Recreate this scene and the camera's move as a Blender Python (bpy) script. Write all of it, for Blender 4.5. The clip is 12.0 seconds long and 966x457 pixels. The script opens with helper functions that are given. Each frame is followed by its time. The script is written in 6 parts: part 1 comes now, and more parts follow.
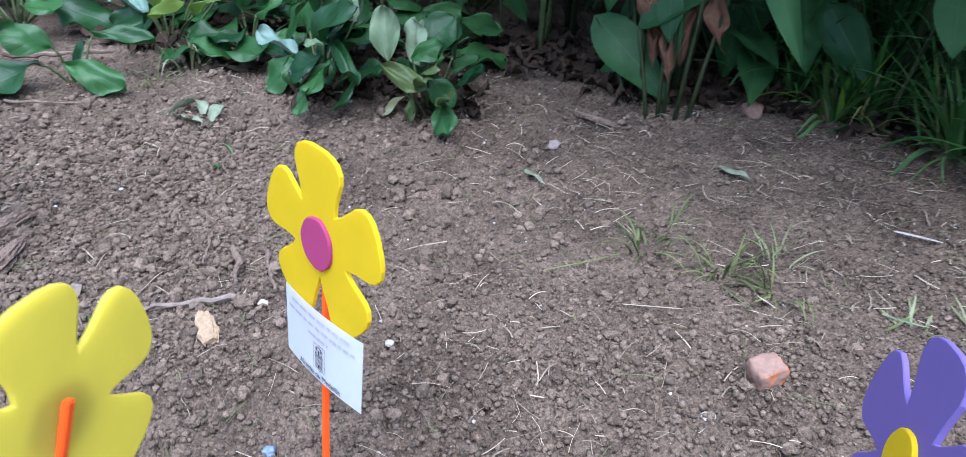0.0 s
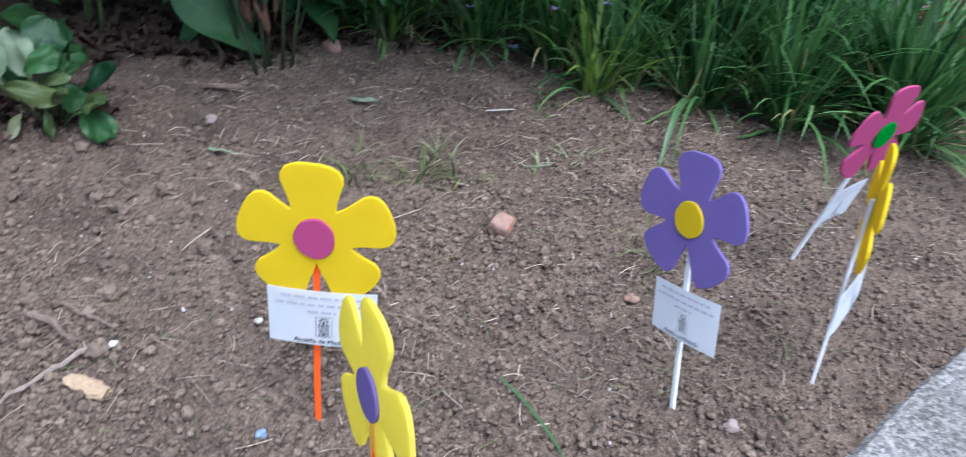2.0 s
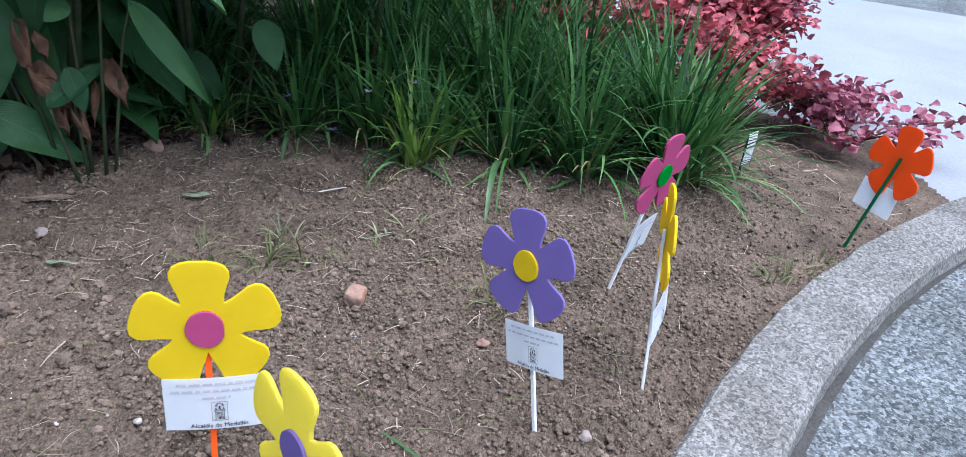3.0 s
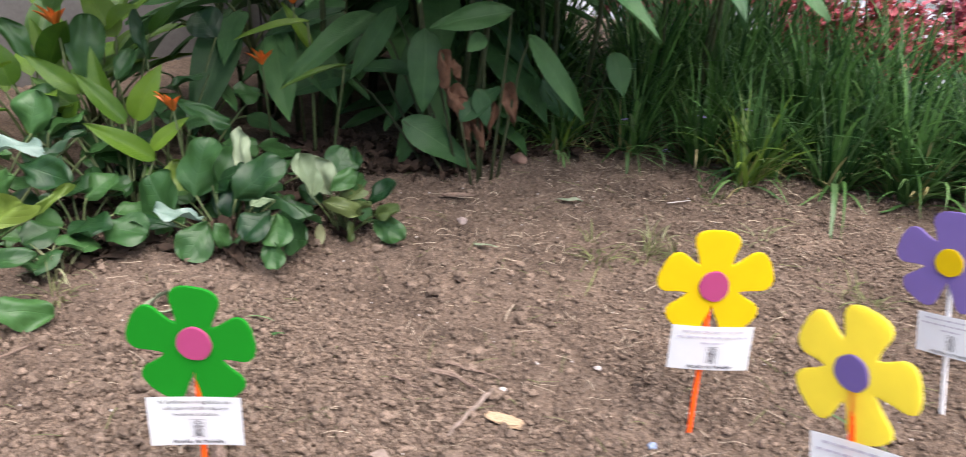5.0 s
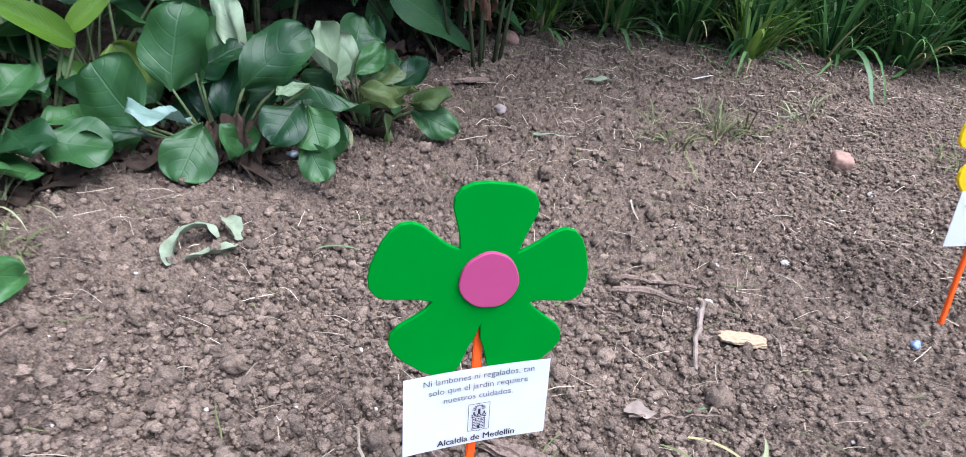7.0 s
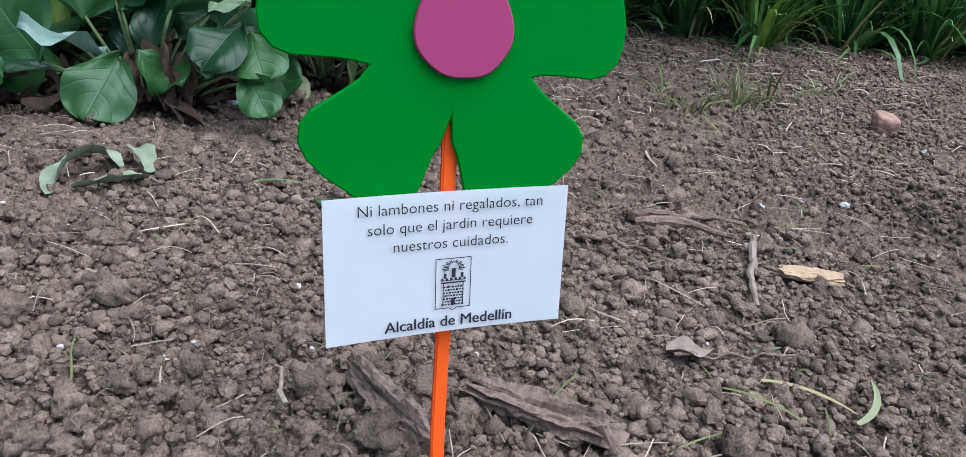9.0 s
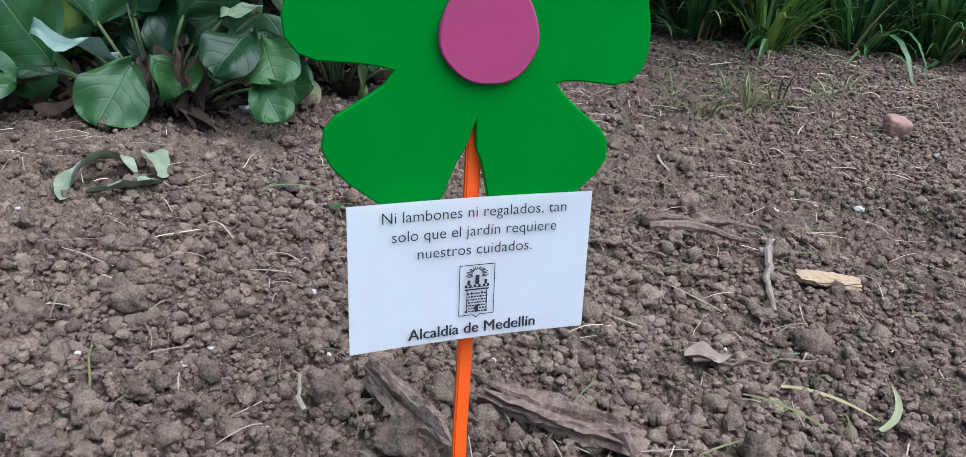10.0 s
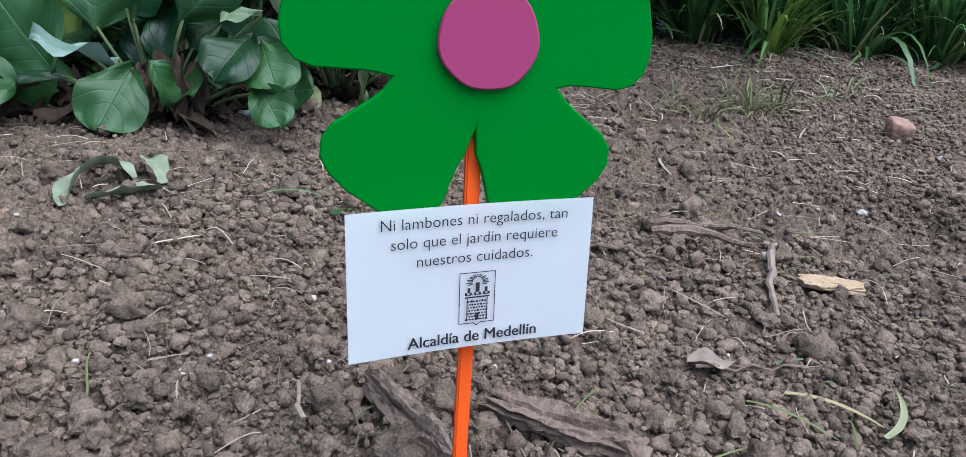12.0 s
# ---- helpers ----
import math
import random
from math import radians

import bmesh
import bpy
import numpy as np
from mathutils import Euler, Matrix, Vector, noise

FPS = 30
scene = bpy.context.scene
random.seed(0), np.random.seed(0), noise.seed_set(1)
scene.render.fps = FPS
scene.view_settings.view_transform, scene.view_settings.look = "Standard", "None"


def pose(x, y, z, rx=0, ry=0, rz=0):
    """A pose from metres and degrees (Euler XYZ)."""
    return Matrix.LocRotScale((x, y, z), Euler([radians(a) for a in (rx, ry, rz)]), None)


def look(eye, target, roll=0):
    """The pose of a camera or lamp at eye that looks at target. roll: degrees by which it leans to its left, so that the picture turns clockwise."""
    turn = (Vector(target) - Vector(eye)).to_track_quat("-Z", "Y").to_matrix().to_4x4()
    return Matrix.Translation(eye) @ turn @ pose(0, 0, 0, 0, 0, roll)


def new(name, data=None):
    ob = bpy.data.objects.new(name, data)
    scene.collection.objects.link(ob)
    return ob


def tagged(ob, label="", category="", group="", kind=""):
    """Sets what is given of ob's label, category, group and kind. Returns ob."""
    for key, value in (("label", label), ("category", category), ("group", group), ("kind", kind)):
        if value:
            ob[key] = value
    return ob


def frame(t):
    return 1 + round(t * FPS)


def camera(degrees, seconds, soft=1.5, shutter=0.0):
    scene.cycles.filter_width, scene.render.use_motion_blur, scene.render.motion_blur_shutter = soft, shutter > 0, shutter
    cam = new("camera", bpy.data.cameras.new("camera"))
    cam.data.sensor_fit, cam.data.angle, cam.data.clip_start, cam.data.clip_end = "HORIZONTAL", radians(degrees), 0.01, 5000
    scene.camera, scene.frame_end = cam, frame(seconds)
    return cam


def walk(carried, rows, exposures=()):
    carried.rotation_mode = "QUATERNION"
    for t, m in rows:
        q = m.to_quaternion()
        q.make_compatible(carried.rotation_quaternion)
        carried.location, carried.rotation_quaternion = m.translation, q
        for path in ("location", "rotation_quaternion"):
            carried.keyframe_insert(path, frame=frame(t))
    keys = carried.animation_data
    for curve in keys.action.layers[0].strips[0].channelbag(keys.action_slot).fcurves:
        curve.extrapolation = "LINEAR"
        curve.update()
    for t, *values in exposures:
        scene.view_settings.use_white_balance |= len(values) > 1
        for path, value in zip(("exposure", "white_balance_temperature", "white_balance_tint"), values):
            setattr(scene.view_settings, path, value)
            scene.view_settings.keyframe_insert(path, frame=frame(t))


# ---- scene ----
cam = camera(62.9, 12.0, 0.6, 0.28)
PATH = [
    (0, (0.264, -0.207, 0.54), (0.425, 1.515, -0.463), 1.8),
    (0.5, (0.113, -0.229, 0.585), (0.648, 1.437, -0.381), 5.5),
    (1, (-0.046, -0.227, 0.62), (0.807, 1.169, -0.531), 6.4),
    (1.5, (-0.155, -0.193, 0.629), (0.928, 0.972, -0.583), 3.2),
    (2, (-0.187, -0.19, 0.658), (1.134, 0.833, -0.44), 5.9),
    (2.5, (-0.257, -0.197, 0.705), (1.323, 0.497, -0.306), 6.1),
    (2.7, (-0.275, -0.195, 0.711), (1.363, 0.457, -0.232), 6.2),
    (4.3, (-0.548, -0.289, 0.722), (0.975, 0.649, -0.173), 5.9),
    (4.5, (-0.607, -0.236, 0.729), (0.894, 0.752, -0.15), 5.2),
    (5, (-0.688, -0.004, 0.718), (0.747, 1.096, -0.136), 2.6),
    (5.5, (-0.784, 0.22, 0.692), (0.569, 1.308, -0.3), 4.6),
    (6, (-0.895, 0.373, 0.675), (0.606, 1.22, -0.339), 6.3),
    (6.5, (-0.855, 0.467, 0.62), (0.757, 1.13, -0.362), 5.0),
    (7, (-0.708, 0.538, 0.507), (0.928, 1.116, -0.487), 5.9),
    (7.5, (-0.66, 0.557, 0.384), (0.989, 1.193, -0.551), 7.0),
    (7.7, (-0.638, 0.552, 0.335), (1.029, 1.18, -0.573), 6.2),
    (9.3, (-0.594, 0.561, 0.282), (1.134, 1.172, -0.52), 4.7),
    (9.5, (-0.596, 0.564, 0.282), (1.127, 1.19, -0.519), 4.6),
    (10, (-0.595, 0.565, 0.282), (1.129, 1.183, -0.522), 4.6),
    (10.5, (-0.595, 0.565, 0.284), (1.144, 1.17, -0.498), 4.7),
    (11, (-0.595, 0.565, 0.284), (1.144, 1.167, -0.499), 4.5),
    (11.5, (-0.593, 0.564, 0.284), (1.142, 1.173, -0.504), 4.3),
    (12, (-0.591, 0.566, 0.282), (1.134, 1.189, -0.515), 4.4),
]
walk(cam, [(t, look(eye, target, roll)) for t, eye, target, roll in PATH],
     [(0, 1.64, 5110, 11), (2.7, 1.48, 5410, 10), (4.3, 1.62, 5800, 12), (5, 1.88, 6650, 18), (5.5, 1.90, 6400, 18), (6.5, 2.00, 5530, 14), (7.0, 1.92, 5530, 14), (7.7, 1.60, 5530, 14),
      (9.3, 1.30, 5470, 8), (12, 1.30, 5470, 8)])

# ---- light ----
world = bpy.data.worlds.new("sky")
scene.world = world
world.use_nodes = True
wn = world.node_tree.nodes
sky = wn.new("ShaderNodeTexSky")
sky.sky_type, sky.sun_disc = "NISHITA", False
sky.sun_elevation, sky.sun_rotation = radians(69), radians(185)
sky.air_density, sky.dust_density = 1.0, 3.0
wn["Background"].inputs["Strength"].default_value = 0.075
world.node_tree.links.new(sky.outputs["Color"], wn["Background"].inputs["Color"])
sun = new("sun", bpy.data.lights.new("sun", "SUN"))
sun.data.energy, sun.data.angle, sun.data.color = 2.1, radians(75), (1.0, 0.985, 0.965)
sun.matrix_world = look((-0.2, -2.3, 6.0), (0.0, 0.0, 0.0))


# ---- materials ----
def nodes_of(name):
    m = bpy.data.materials.new(name)
    m.use_nodes = True
    return m, m.node_tree, m.node_tree.nodes["Principled BSDF"]


def math_node(tree, op, a, b=None):
    n = tree.nodes.new("ShaderNodeMath")
    n.operation = op
    for i, v in enumerate((a, b)):
        if v is None:
            continue
        if isinstance(v, (int, float)):
            n.inputs[i].default_value = v
        else:
            tree.links.new(v, n.inputs[i])
    return n.outputs[0]


def noise_node(tree, scale, detail=4.0, vector=None, rough=0.6):
    n = tree.nodes.new("ShaderNodeTexNoise")
    n.inputs["Scale"].default_value, n.inputs["Detail"].default_value = scale, detail
    n.inputs["Roughness"].default_value = rough
    if vector is not None:
        tree.links.new(vector, n.inputs["Vector"])
    return n.outputs["Fac"]


def place_node(tree):
    return tree.nodes.new("ShaderNodeNewGeometry").outputs["Position"]


def ramp(tree, fac, *stops):
    n = tree.nodes.new("ShaderNodeValToRGB")
    el = n.color_ramp.elements
    while len(el) < len(stops):
        el.new(0.5)
    for e, (pos, col) in zip(el, stops):
        e.position, e.color = pos, (*col, 1)
    tree.links.new(fac, n.inputs["Fac"])
    return n.outputs["Color"]


def blend(tree, fac, a, b, mode="MIX"):
    n = tree.nodes.new("ShaderNodeMix")
    n.data_type, n.blend_type = "RGBA", mode
    for sock, v in ((n.inputs[0], fac), (n.inputs[6], a), (n.inputs[7], b)):
        if isinstance(v, (int, float)):
            sock.default_value = v
        elif isinstance(v, tuple):
            sock.default_value = (*v, 1)
        else:
            tree.links.new(v, sock)
    return n.outputs[2]


def bump(tree, bsdf, height, strength, distance):
    n = tree.nodes.new("ShaderNodeBump")
    n.inputs["Strength"].default_value, n.inputs["Distance"].default_value = strength, distance
    tree.links.new(height, n.inputs["Height"])
    tree.links.new(n.outputs["Normal"], bsdf.inputs["Normal"])


def grain_material(name, dark, light, fine, coarse, rough, relief, island=0.0, crumbs=0.0):
    """Earth, stone or wood: two colours mixed at two scales, with relief."""
    m, tree, bsdf = nodes_of(name)
    p = place_node(tree)
    a, b = noise_node(tree, fine, 6, p), noise_node(tree, coarse, 3, p)
    f = math_node(tree, "ADD", math_node(tree, "MULTIPLY", a, 0.55), math_node(tree, "MULTIPLY", b, 0.45))
    col = ramp(tree, f, (0.32, dark), (0.68, light))
    pits = None
    if crumbs:
        warp = tree.nodes.new("ShaderNodeTexNoise")
        warp.inputs["Scale"].default_value = crumbs * 1.6
        tree.links.new(p, warp.inputs["Vector"])
        bent = tree.nodes.new("ShaderNodeVectorMath")
        bent.operation = "MULTIPLY_ADD"
        tree.links.new(warp.outputs["Color"], bent.inputs[0])
        bent.inputs[1].default_value = (0.45 / crumbs, 0.45 / crumbs, 0.45 / crumbs)
        tree.links.new(p, bent.inputs[2])
        tones = []
        for k in (1.0, 2.1):
            v = tree.nodes.new("ShaderNodeTexVoronoi")
            v.inputs["Scale"].default_value = crumbs * k
            tree.links.new(bent.outputs[0], v.inputs["Vector"])
            sep = tree.nodes.new("ShaderNodeSeparateColor")
            tree.links.new(v.outputs["Color"], sep.inputs[0])
            tones.append(sep.outputs[0])
            d = math_node(tree, "MULTIPLY", v.outputs["Distance"], -1.0 / k)
            pits = d if pits is None else math_node(tree, "ADD", pits, d)
        k = math_node(tree, "ADD", math_node(tree, "MULTIPLY", math_node(tree, "ADD", tones[0], tones[1]), 0.45), 0.55)
        hsv = tree.nodes.new("ShaderNodeHueSaturation")
        tree.links.new(k, hsv.inputs["Value"])
        tree.links.new(col, hsv.inputs["Color"])
        col = hsv.outputs["Color"]
    if island:
        r = tree.nodes.new("ShaderNodeNewGeometry").outputs["Random Per Island"]
        k = math_node(tree, "ADD", math_node(tree, "MULTIPLY", r, island), 1.0 - island * 0.5)
        hsv = tree.nodes.new("ShaderNodeHueSaturation")
        tree.links.new(k, hsv.inputs["Value"])
        tree.links.new(col, hsv.inputs["Color"])
        col = hsv.outputs["Color"]
    tree.links.new(col, bsdf.inputs["Base Color"])
    bsdf.inputs["Roughness"].default_value = rough
    bsdf.inputs["Specular IOR Level"].default_value = 0.25
    if pits is not None:
        bump(tree, bsdf, math_node(tree, "ADD", pits, math_node(tree, "MULTIPLY", a, 0.5)), 0.9, relief)
    elif relief:
        bump(tree, bsdf, a, 0.7, relief)
    return m


def foam_material(name, colour, thin=0.22):
    """Craft foam sheet: plain dye, fine closed-cell grain, slight sheen."""
    m, tree, bsdf = nodes_of(name)
    o = tree.nodes.new("ShaderNodeTexCoord").outputs["Object"]
    big, small = noise_node(tree, 25, 3, o), noise_node(tree, 900, 2, o)
    k = math_node(tree, "ADD", math_node(tree, "MULTIPLY", big, 0.14), 0.93)
    hsv = tree.nodes.new("ShaderNodeHueSaturation")
    hsv.inputs["Color"].default_value = (*colour, 1)
    tree.links.new(k, hsv.inputs["Value"])
    tree.links.new(hsv.outputs["Color"], bsdf.inputs["Base Color"])
    bsdf.inputs["Roughness"].default_value = 0.62
    bsdf.inputs["Specular IOR Level"].default_value = 0.15
    bump(tree, bsdf, small, 0.15, 0.0004)
    tr = tree.nodes.new("ShaderNodeBsdfTranslucent")
    tree.links.new(hsv.outputs["Color"], tr.inputs["Color"])
    mix = tree.nodes.new("ShaderNodeMixShader")
    mix.inputs[0].default_value = thin
    tree.links.new(bsdf.outputs[0], mix.inputs[1])
    tree.links.new(tr.outputs[0], mix.inputs[2])
    tree.links.new(mix.outputs[0], tree.nodes["Material Output"].inputs["Surface"])
    return m


def leaf_material(name, dark, light, vein, veins=9.0, rough=0.42, thin=0.25, gloss=0.5, ribs=0.28):
    """A leaf: tone varies from leaf to leaf, paler ribs, some light shines through."""
    m, tree, bsdf = nodes_of(name)
    uv = tree.nodes.new("ShaderNodeUVMap").outputs["UV"]
    sep = tree.nodes.new("ShaderNodeSeparateXYZ")
    tree.links.new(uv, sep.inputs[0])
    across = math_node(tree, "ABSOLUTE", math_node(tree, "SUBTRACT", sep.outputs[0], 0.5))
    slant = math_node(tree, "SUBTRACT", sep.outputs[1], math_node(tree, "POWER", math_node(tree, "MULTIPLY", across, 0.9), 1.35))
    wave = math_node(tree, "PINGPONG", math_node(tree, "MULTIPLY", slant, veins), 0.5)
    side = math_node(tree, "MULTIPLY", math_node(tree, "SUBTRACT", 0.09, wave), 6.0)
    mid = math_node(tree, "MULTIPLY", math_node(tree, "SUBTRACT", 0.022, across), 60.0)
    rib = math_node(tree, "MINIMUM", math_node(tree, "MAXIMUM", math_node(tree, "MAXIMUM", side, mid), 0.0), 1.0)
    rnd = tree.nodes.new("ShaderNodeObjectInfo").outputs["Random"]
    isl = tree.nodes.new("ShaderNodeNewGeometry").outputs["Random Per Island"]
    r = math_node(tree, "FRACT", math_node(tree, "ADD", rnd, isl))
    blotch = noise_node(tree, 35, 4, place_node(tree))
    f = math_node(tree, "ADD", math_node(tree, "MULTIPLY", r, 0.6), math_node(tree, "MULTIPLY", blotch, 0.4))
    col = blend(tree, math_node(tree, "MULTIPLY", rib, ribs), ramp(tree, f, (0.2, dark), (0.8, light)), vein)
    tree.links.new(col, bsdf.inputs["Base Color"])
    bsdf.inputs["Roughness"].default_value, bsdf.inputs["Specular IOR Level"].default_value = rough, gloss
    swell = math_node(tree, "ADD", math_node(tree, "MULTIPLY", rib, -0.4), math_node(tree, "MULTIPLY", wave, 0.35))
    bump(tree, bsdf, math_node(tree, "ADD", swell, math_node(tree, "MULTIPLY", blotch, 0.6)), 0.55, 0.002)
    if thin:
        tr = tree.nodes.new("ShaderNodeBsdfTranslucent")
        tree.links.new(col, tr.inputs["Color"])
        mix = tree.nodes.new("ShaderNodeMixShader")
        mix.inputs[0].default_value = thin
        tree.links.new(bsdf.outputs[0], mix.inputs[1])
        tree.links.new(tr.outputs[0], mix.inputs[2])
        tree.links.new(mix.outputs[0], tree.nodes["Material Output"].inputs["Surface"])
    return m


def aggregate_material(name, base, pale, dark, scale, relief):
    """Concrete or asphalt with its small stones showing: chips of two sizes in a worn binder."""
    m, tree, bsdf = nodes_of(name)
    p = place_node(tree)
    warp = tree.nodes.new("ShaderNodeTexNoise")
    warp.inputs["Scale"].default_value = scale * 0.8
    tree.links.new(p, warp.inputs["Vector"])
    bent = tree.nodes.new("ShaderNodeVectorMath")
    bent.operation = "MULTIPLY_ADD"
    tree.links.new(warp.outputs["Color"], bent.inputs[0])
    bent.inputs[1].default_value = (0.006, 0.006, 0.006)
    tree.links.new(p, bent.inputs[2])
    tones, heights = [], []
    for k in (1.0, 2.3):
        v = tree.nodes.new("ShaderNodeTexVoronoi")
        v.inputs["Scale"].default_value = scale * k
        tree.links.new(bent.outputs[0], v.inputs["Vector"])
        sep = tree.nodes.new("ShaderNodeSeparateColor")
        tree.links.new(v.outputs["Color"], sep.inputs[0])
        tones.append(sep.outputs[0])
        heights.append(v.outputs["Distance"])
    f = math_node(tree, "ADD", math_node(tree, "MULTIPLY", tones[0], 0.6), math_node(tree, "MULTIPLY", tones[1], 0.4))
    stones = ramp(tree, f, (0.15, dark), (0.5, base), (0.9, pale))
    stain = ramp(tree, noise_node(tree, 5, 6, p), (0.3, (0.66, 0.65, 0.63)), (0.7, (1.1, 1.1, 1.1)))
    tree.links.new(blend(tree, 1.0, stones, stain, "MULTIPLY"), bsdf.inputs["Base Color"])
    bsdf.inputs["Roughness"].default_value = 0.9
    bsdf.inputs["Specular IOR Level"].default_value = 0.2
    bump(tree, bsdf, math_node(tree, "ADD", f, math_node(tree, "MULTIPLY", heights[0], -0.6)), 0.7, relief)
    return m


# SOIL is darker than CLOD: the shade of the gaps is in its colour.
SOIL = grain_material("soil", (0.036, 0.0255, 0.0185), (0.226, 0.166, 0.122), 420, 9, 0.95, 0.0030, 0.0, 190)
CLOD = grain_material("soil_clod", (0.053, 0.038, 0.0275), (0.315, 0.234, 0.173), 620, 60, 0.95, 0.0040, 0.6)
STRAW = grain_material("straw", (0.15, 0.115, 0.08), (0.44, 0.37, 0.28), 120, 10, 0.8, 0.0005, 1.2)
BARK = grain_material("bark", (0.085, 0.058, 0.044), (0.31, 0.225, 0.172), 260, 30, 0.9, 0.004)
GREY_LEAF = grain_material("grey_dead_leaf", (0.15, 0.115, 0.09), (0.31, 0.245, 0.20), 120, 30, 0.8, 0.001)
CHIP = grain_material("fresh_wood", (0.25, 0.165, 0.095), (0.50, 0.37, 0.235), 150, 30, 0.8, 0.002)
STONE = grain_material("stone", (0.20, 0.16, 0.14), (0.38, 0.31, 0.28), 150, 30, 0.85, 0.001)
PALE_STONE = grain_material("pale_stone", (0.36, 0.32, 0.29), (0.60, 0.56, 0.52), 150, 30, 0.8, 0.001)
RED_STONE = grain_material("red_stone", (0.21, 0.125, 0.092), (0.38, 0.245, 0.185), 150, 30, 0.85, 0.001)
BRICK = grain_material("brick", (0.42, 0.15, 0.07), (0.66, 0.27, 0.14), 200, 40, 0.9, 0.001)
DRY_LEAF = grain_material("dry_leaf", (0.060, 0.030, 0.018), (0.22, 0.118, 0.070), 60, 14, 0.8, 0.002, 0.5)
FADED_LEAF = grain_material("faded_leaf", (0.10, 0.125, 0.07), (0.29, 0.33, 0.225), 70, 20, 0.8, 0.002)
STALK = grain_material("stalk", (0.05, 0.085, 0.03), (0.14, 0.17, 0.07), 80, 20, 0.6, 0.001)
CANE = grain_material("cane", (0.02, 0.035, 0.014), (0.06, 0.07, 0.03), 80, 20, 0.6, 0.001)
KERB = aggregate_material("kerb_concrete", (0.235, 0.225, 0.21), (0.42, 0.40, 0.37), (0.115, 0.11, 0.10), 210, 0.004)
ASPHALT = aggregate_material("asphalt", (0.15, 0.162, 0.165), (0.34, 0.355, 0.36), (0.06, 0.063, 0.066), 150, 0.004)
GUTTER = grain_material("gutter_dark", (0.03, 0.028, 0.026), (0.10, 0.095, 0.088), 200, 12, 0.95, 0.004)
PAVING = grain_material("pale_concrete", (0.24, 0.255, 0.27), (0.34, 0.355, 0.37), 90, 2, 0.8, 0.001)
PLASTER = grain_material("plaster", (0.11, 0.107, 0.10), (0.17, 0.165, 0.155), 60, 3, 0.9, 0.001)
# Brown rotting leaf, kept dark so it also stands in for shade under plants.
SHADE_HUMUS = grain_material("shade_rotting_leaf", (0.014, 0.010, 0.007), (0.075, 0.048, 0.032), 90, 20, 0.9, 0.002, 0.8)
LAWN = grain_material("lawn", (0.02, 0.045, 0.012), (0.06, 0.11, 0.04), 60, 3, 0.9, 0.02)
BERGENIA = leaf_material("bergenia_leaf", (0.006, 0.034, 0.009), (0.050, 0.135, 0.036), (0.14, 0.27, 0.12), 5, 0.40, 0.16, 0.40, 0.08)
BERG_LIME = leaf_material("young_bergenia_leaf", (0.045, 0.105, 0.018), (0.150, 0.225, 0.035), (0.28, 0.36, 0.14), 6, 0.42, 0.22, 0.4, 0.10)
BERG_OLIVE = leaf_material("olive_bergenia_leaf", (0.040, 0.075, 0.018), (0.105, 0.140, 0.045), (0.22, 0.26, 0.12), 6, 0.45, 0.18, 0.4, 0.10)
# The pale blue-green is the sky's sheen on flat leaves, put into the colour.
BERG_SHEEN = leaf_material("sheen_bergenia_leaf", (0.10, 0.180, 0.140), (0.20, 0.295, 0.24), (0.32, 0.42, 0.34), 6, 0.42, 0.16, 0.5, 0.10)
BERG_PALE = leaf_material("pale_bergenia_leaf", (0.15, 0.22, 0.11), (0.30, 0.38, 0.23), (0.42, 0.5, 0.34), 7, 0.5, 0.25, 0.4, 0.2)
LIME = leaf_material("lime_leaf", (0.032, 0.105, 0.009), (0.140, 0.255, 0.020), (0.20, 0.31, 0.07), 16, 0.42, 0.25)
CANNA = leaf_material("canna_leaf", (0.018, 0.066, 0.022), (0.082, 0.195, 0.062), (0.15, 0.26, 0.11), 26, 0.46, 0.14, 0.28)
GRASS = leaf_material("grass_blade", (0.008, 0.040, 0.012), (0.100, 0.230, 0.058), (0.07, 0.15, 0.04), 1, 0.5, 0.3, 0.22)
ARCH_GRASS = leaf_material("arching_grass_blade", (0.030, 0.100, 0.026), (0.17, 0.31, 0.10), (0.18, 0.29, 0.12), 1, 0.42, 0.25, 0.35)
FRESH_GRASS = leaf_material("fresh_grass_blade", (0.055, 0.130, 0.014), (0.190, 0.310, 0.045), (0.2, 0.3, 0.1), 1, 0.45, 0.3)
BRIGHT_GRASS = leaf_material("bright_grass_blade", (0.04, 0.10, 0.03), (0.13, 0.23, 0.09), (0.2, 0.3, 0.14), 1, 0.36, 0.2)
DRY_GRASS = leaf_material("dry_grass", (0.25, 0.22, 0.08), (0.45, 0.40, 0.2), (0.4, 0.4, 0.2), 1, 0.6, 0.25)
DULL_GREEN = leaf_material("dull_green_blade", (0.07, 0.085, 0.03), (0.20, 0.22, 0.085), (0.24, 0.26, 0.12), 1, 0.6, 0.2, 0.3)
YOUNG_BLADE = leaf_material("young_blade", (0.17, 0.19, 0.085), (0.32, 0.34, 0.18), (0.36, 0.38, 0.22), 1, 0.5, 0.25)
RED_LEAF = leaf_material("red_leaf", (0.13, 0.012, 0.020), (0.66, 0.13, 0.165), (0.66, 0.26, 0.28), 6, 0.45, 0.25)
PINK_LEAF = leaf_material("pink_leaf", (0.14, 0.026, 0.045), (0.46, 0.145, 0.20), (0.55, 0.26, 0.30), 6, 0.45, 0.25)
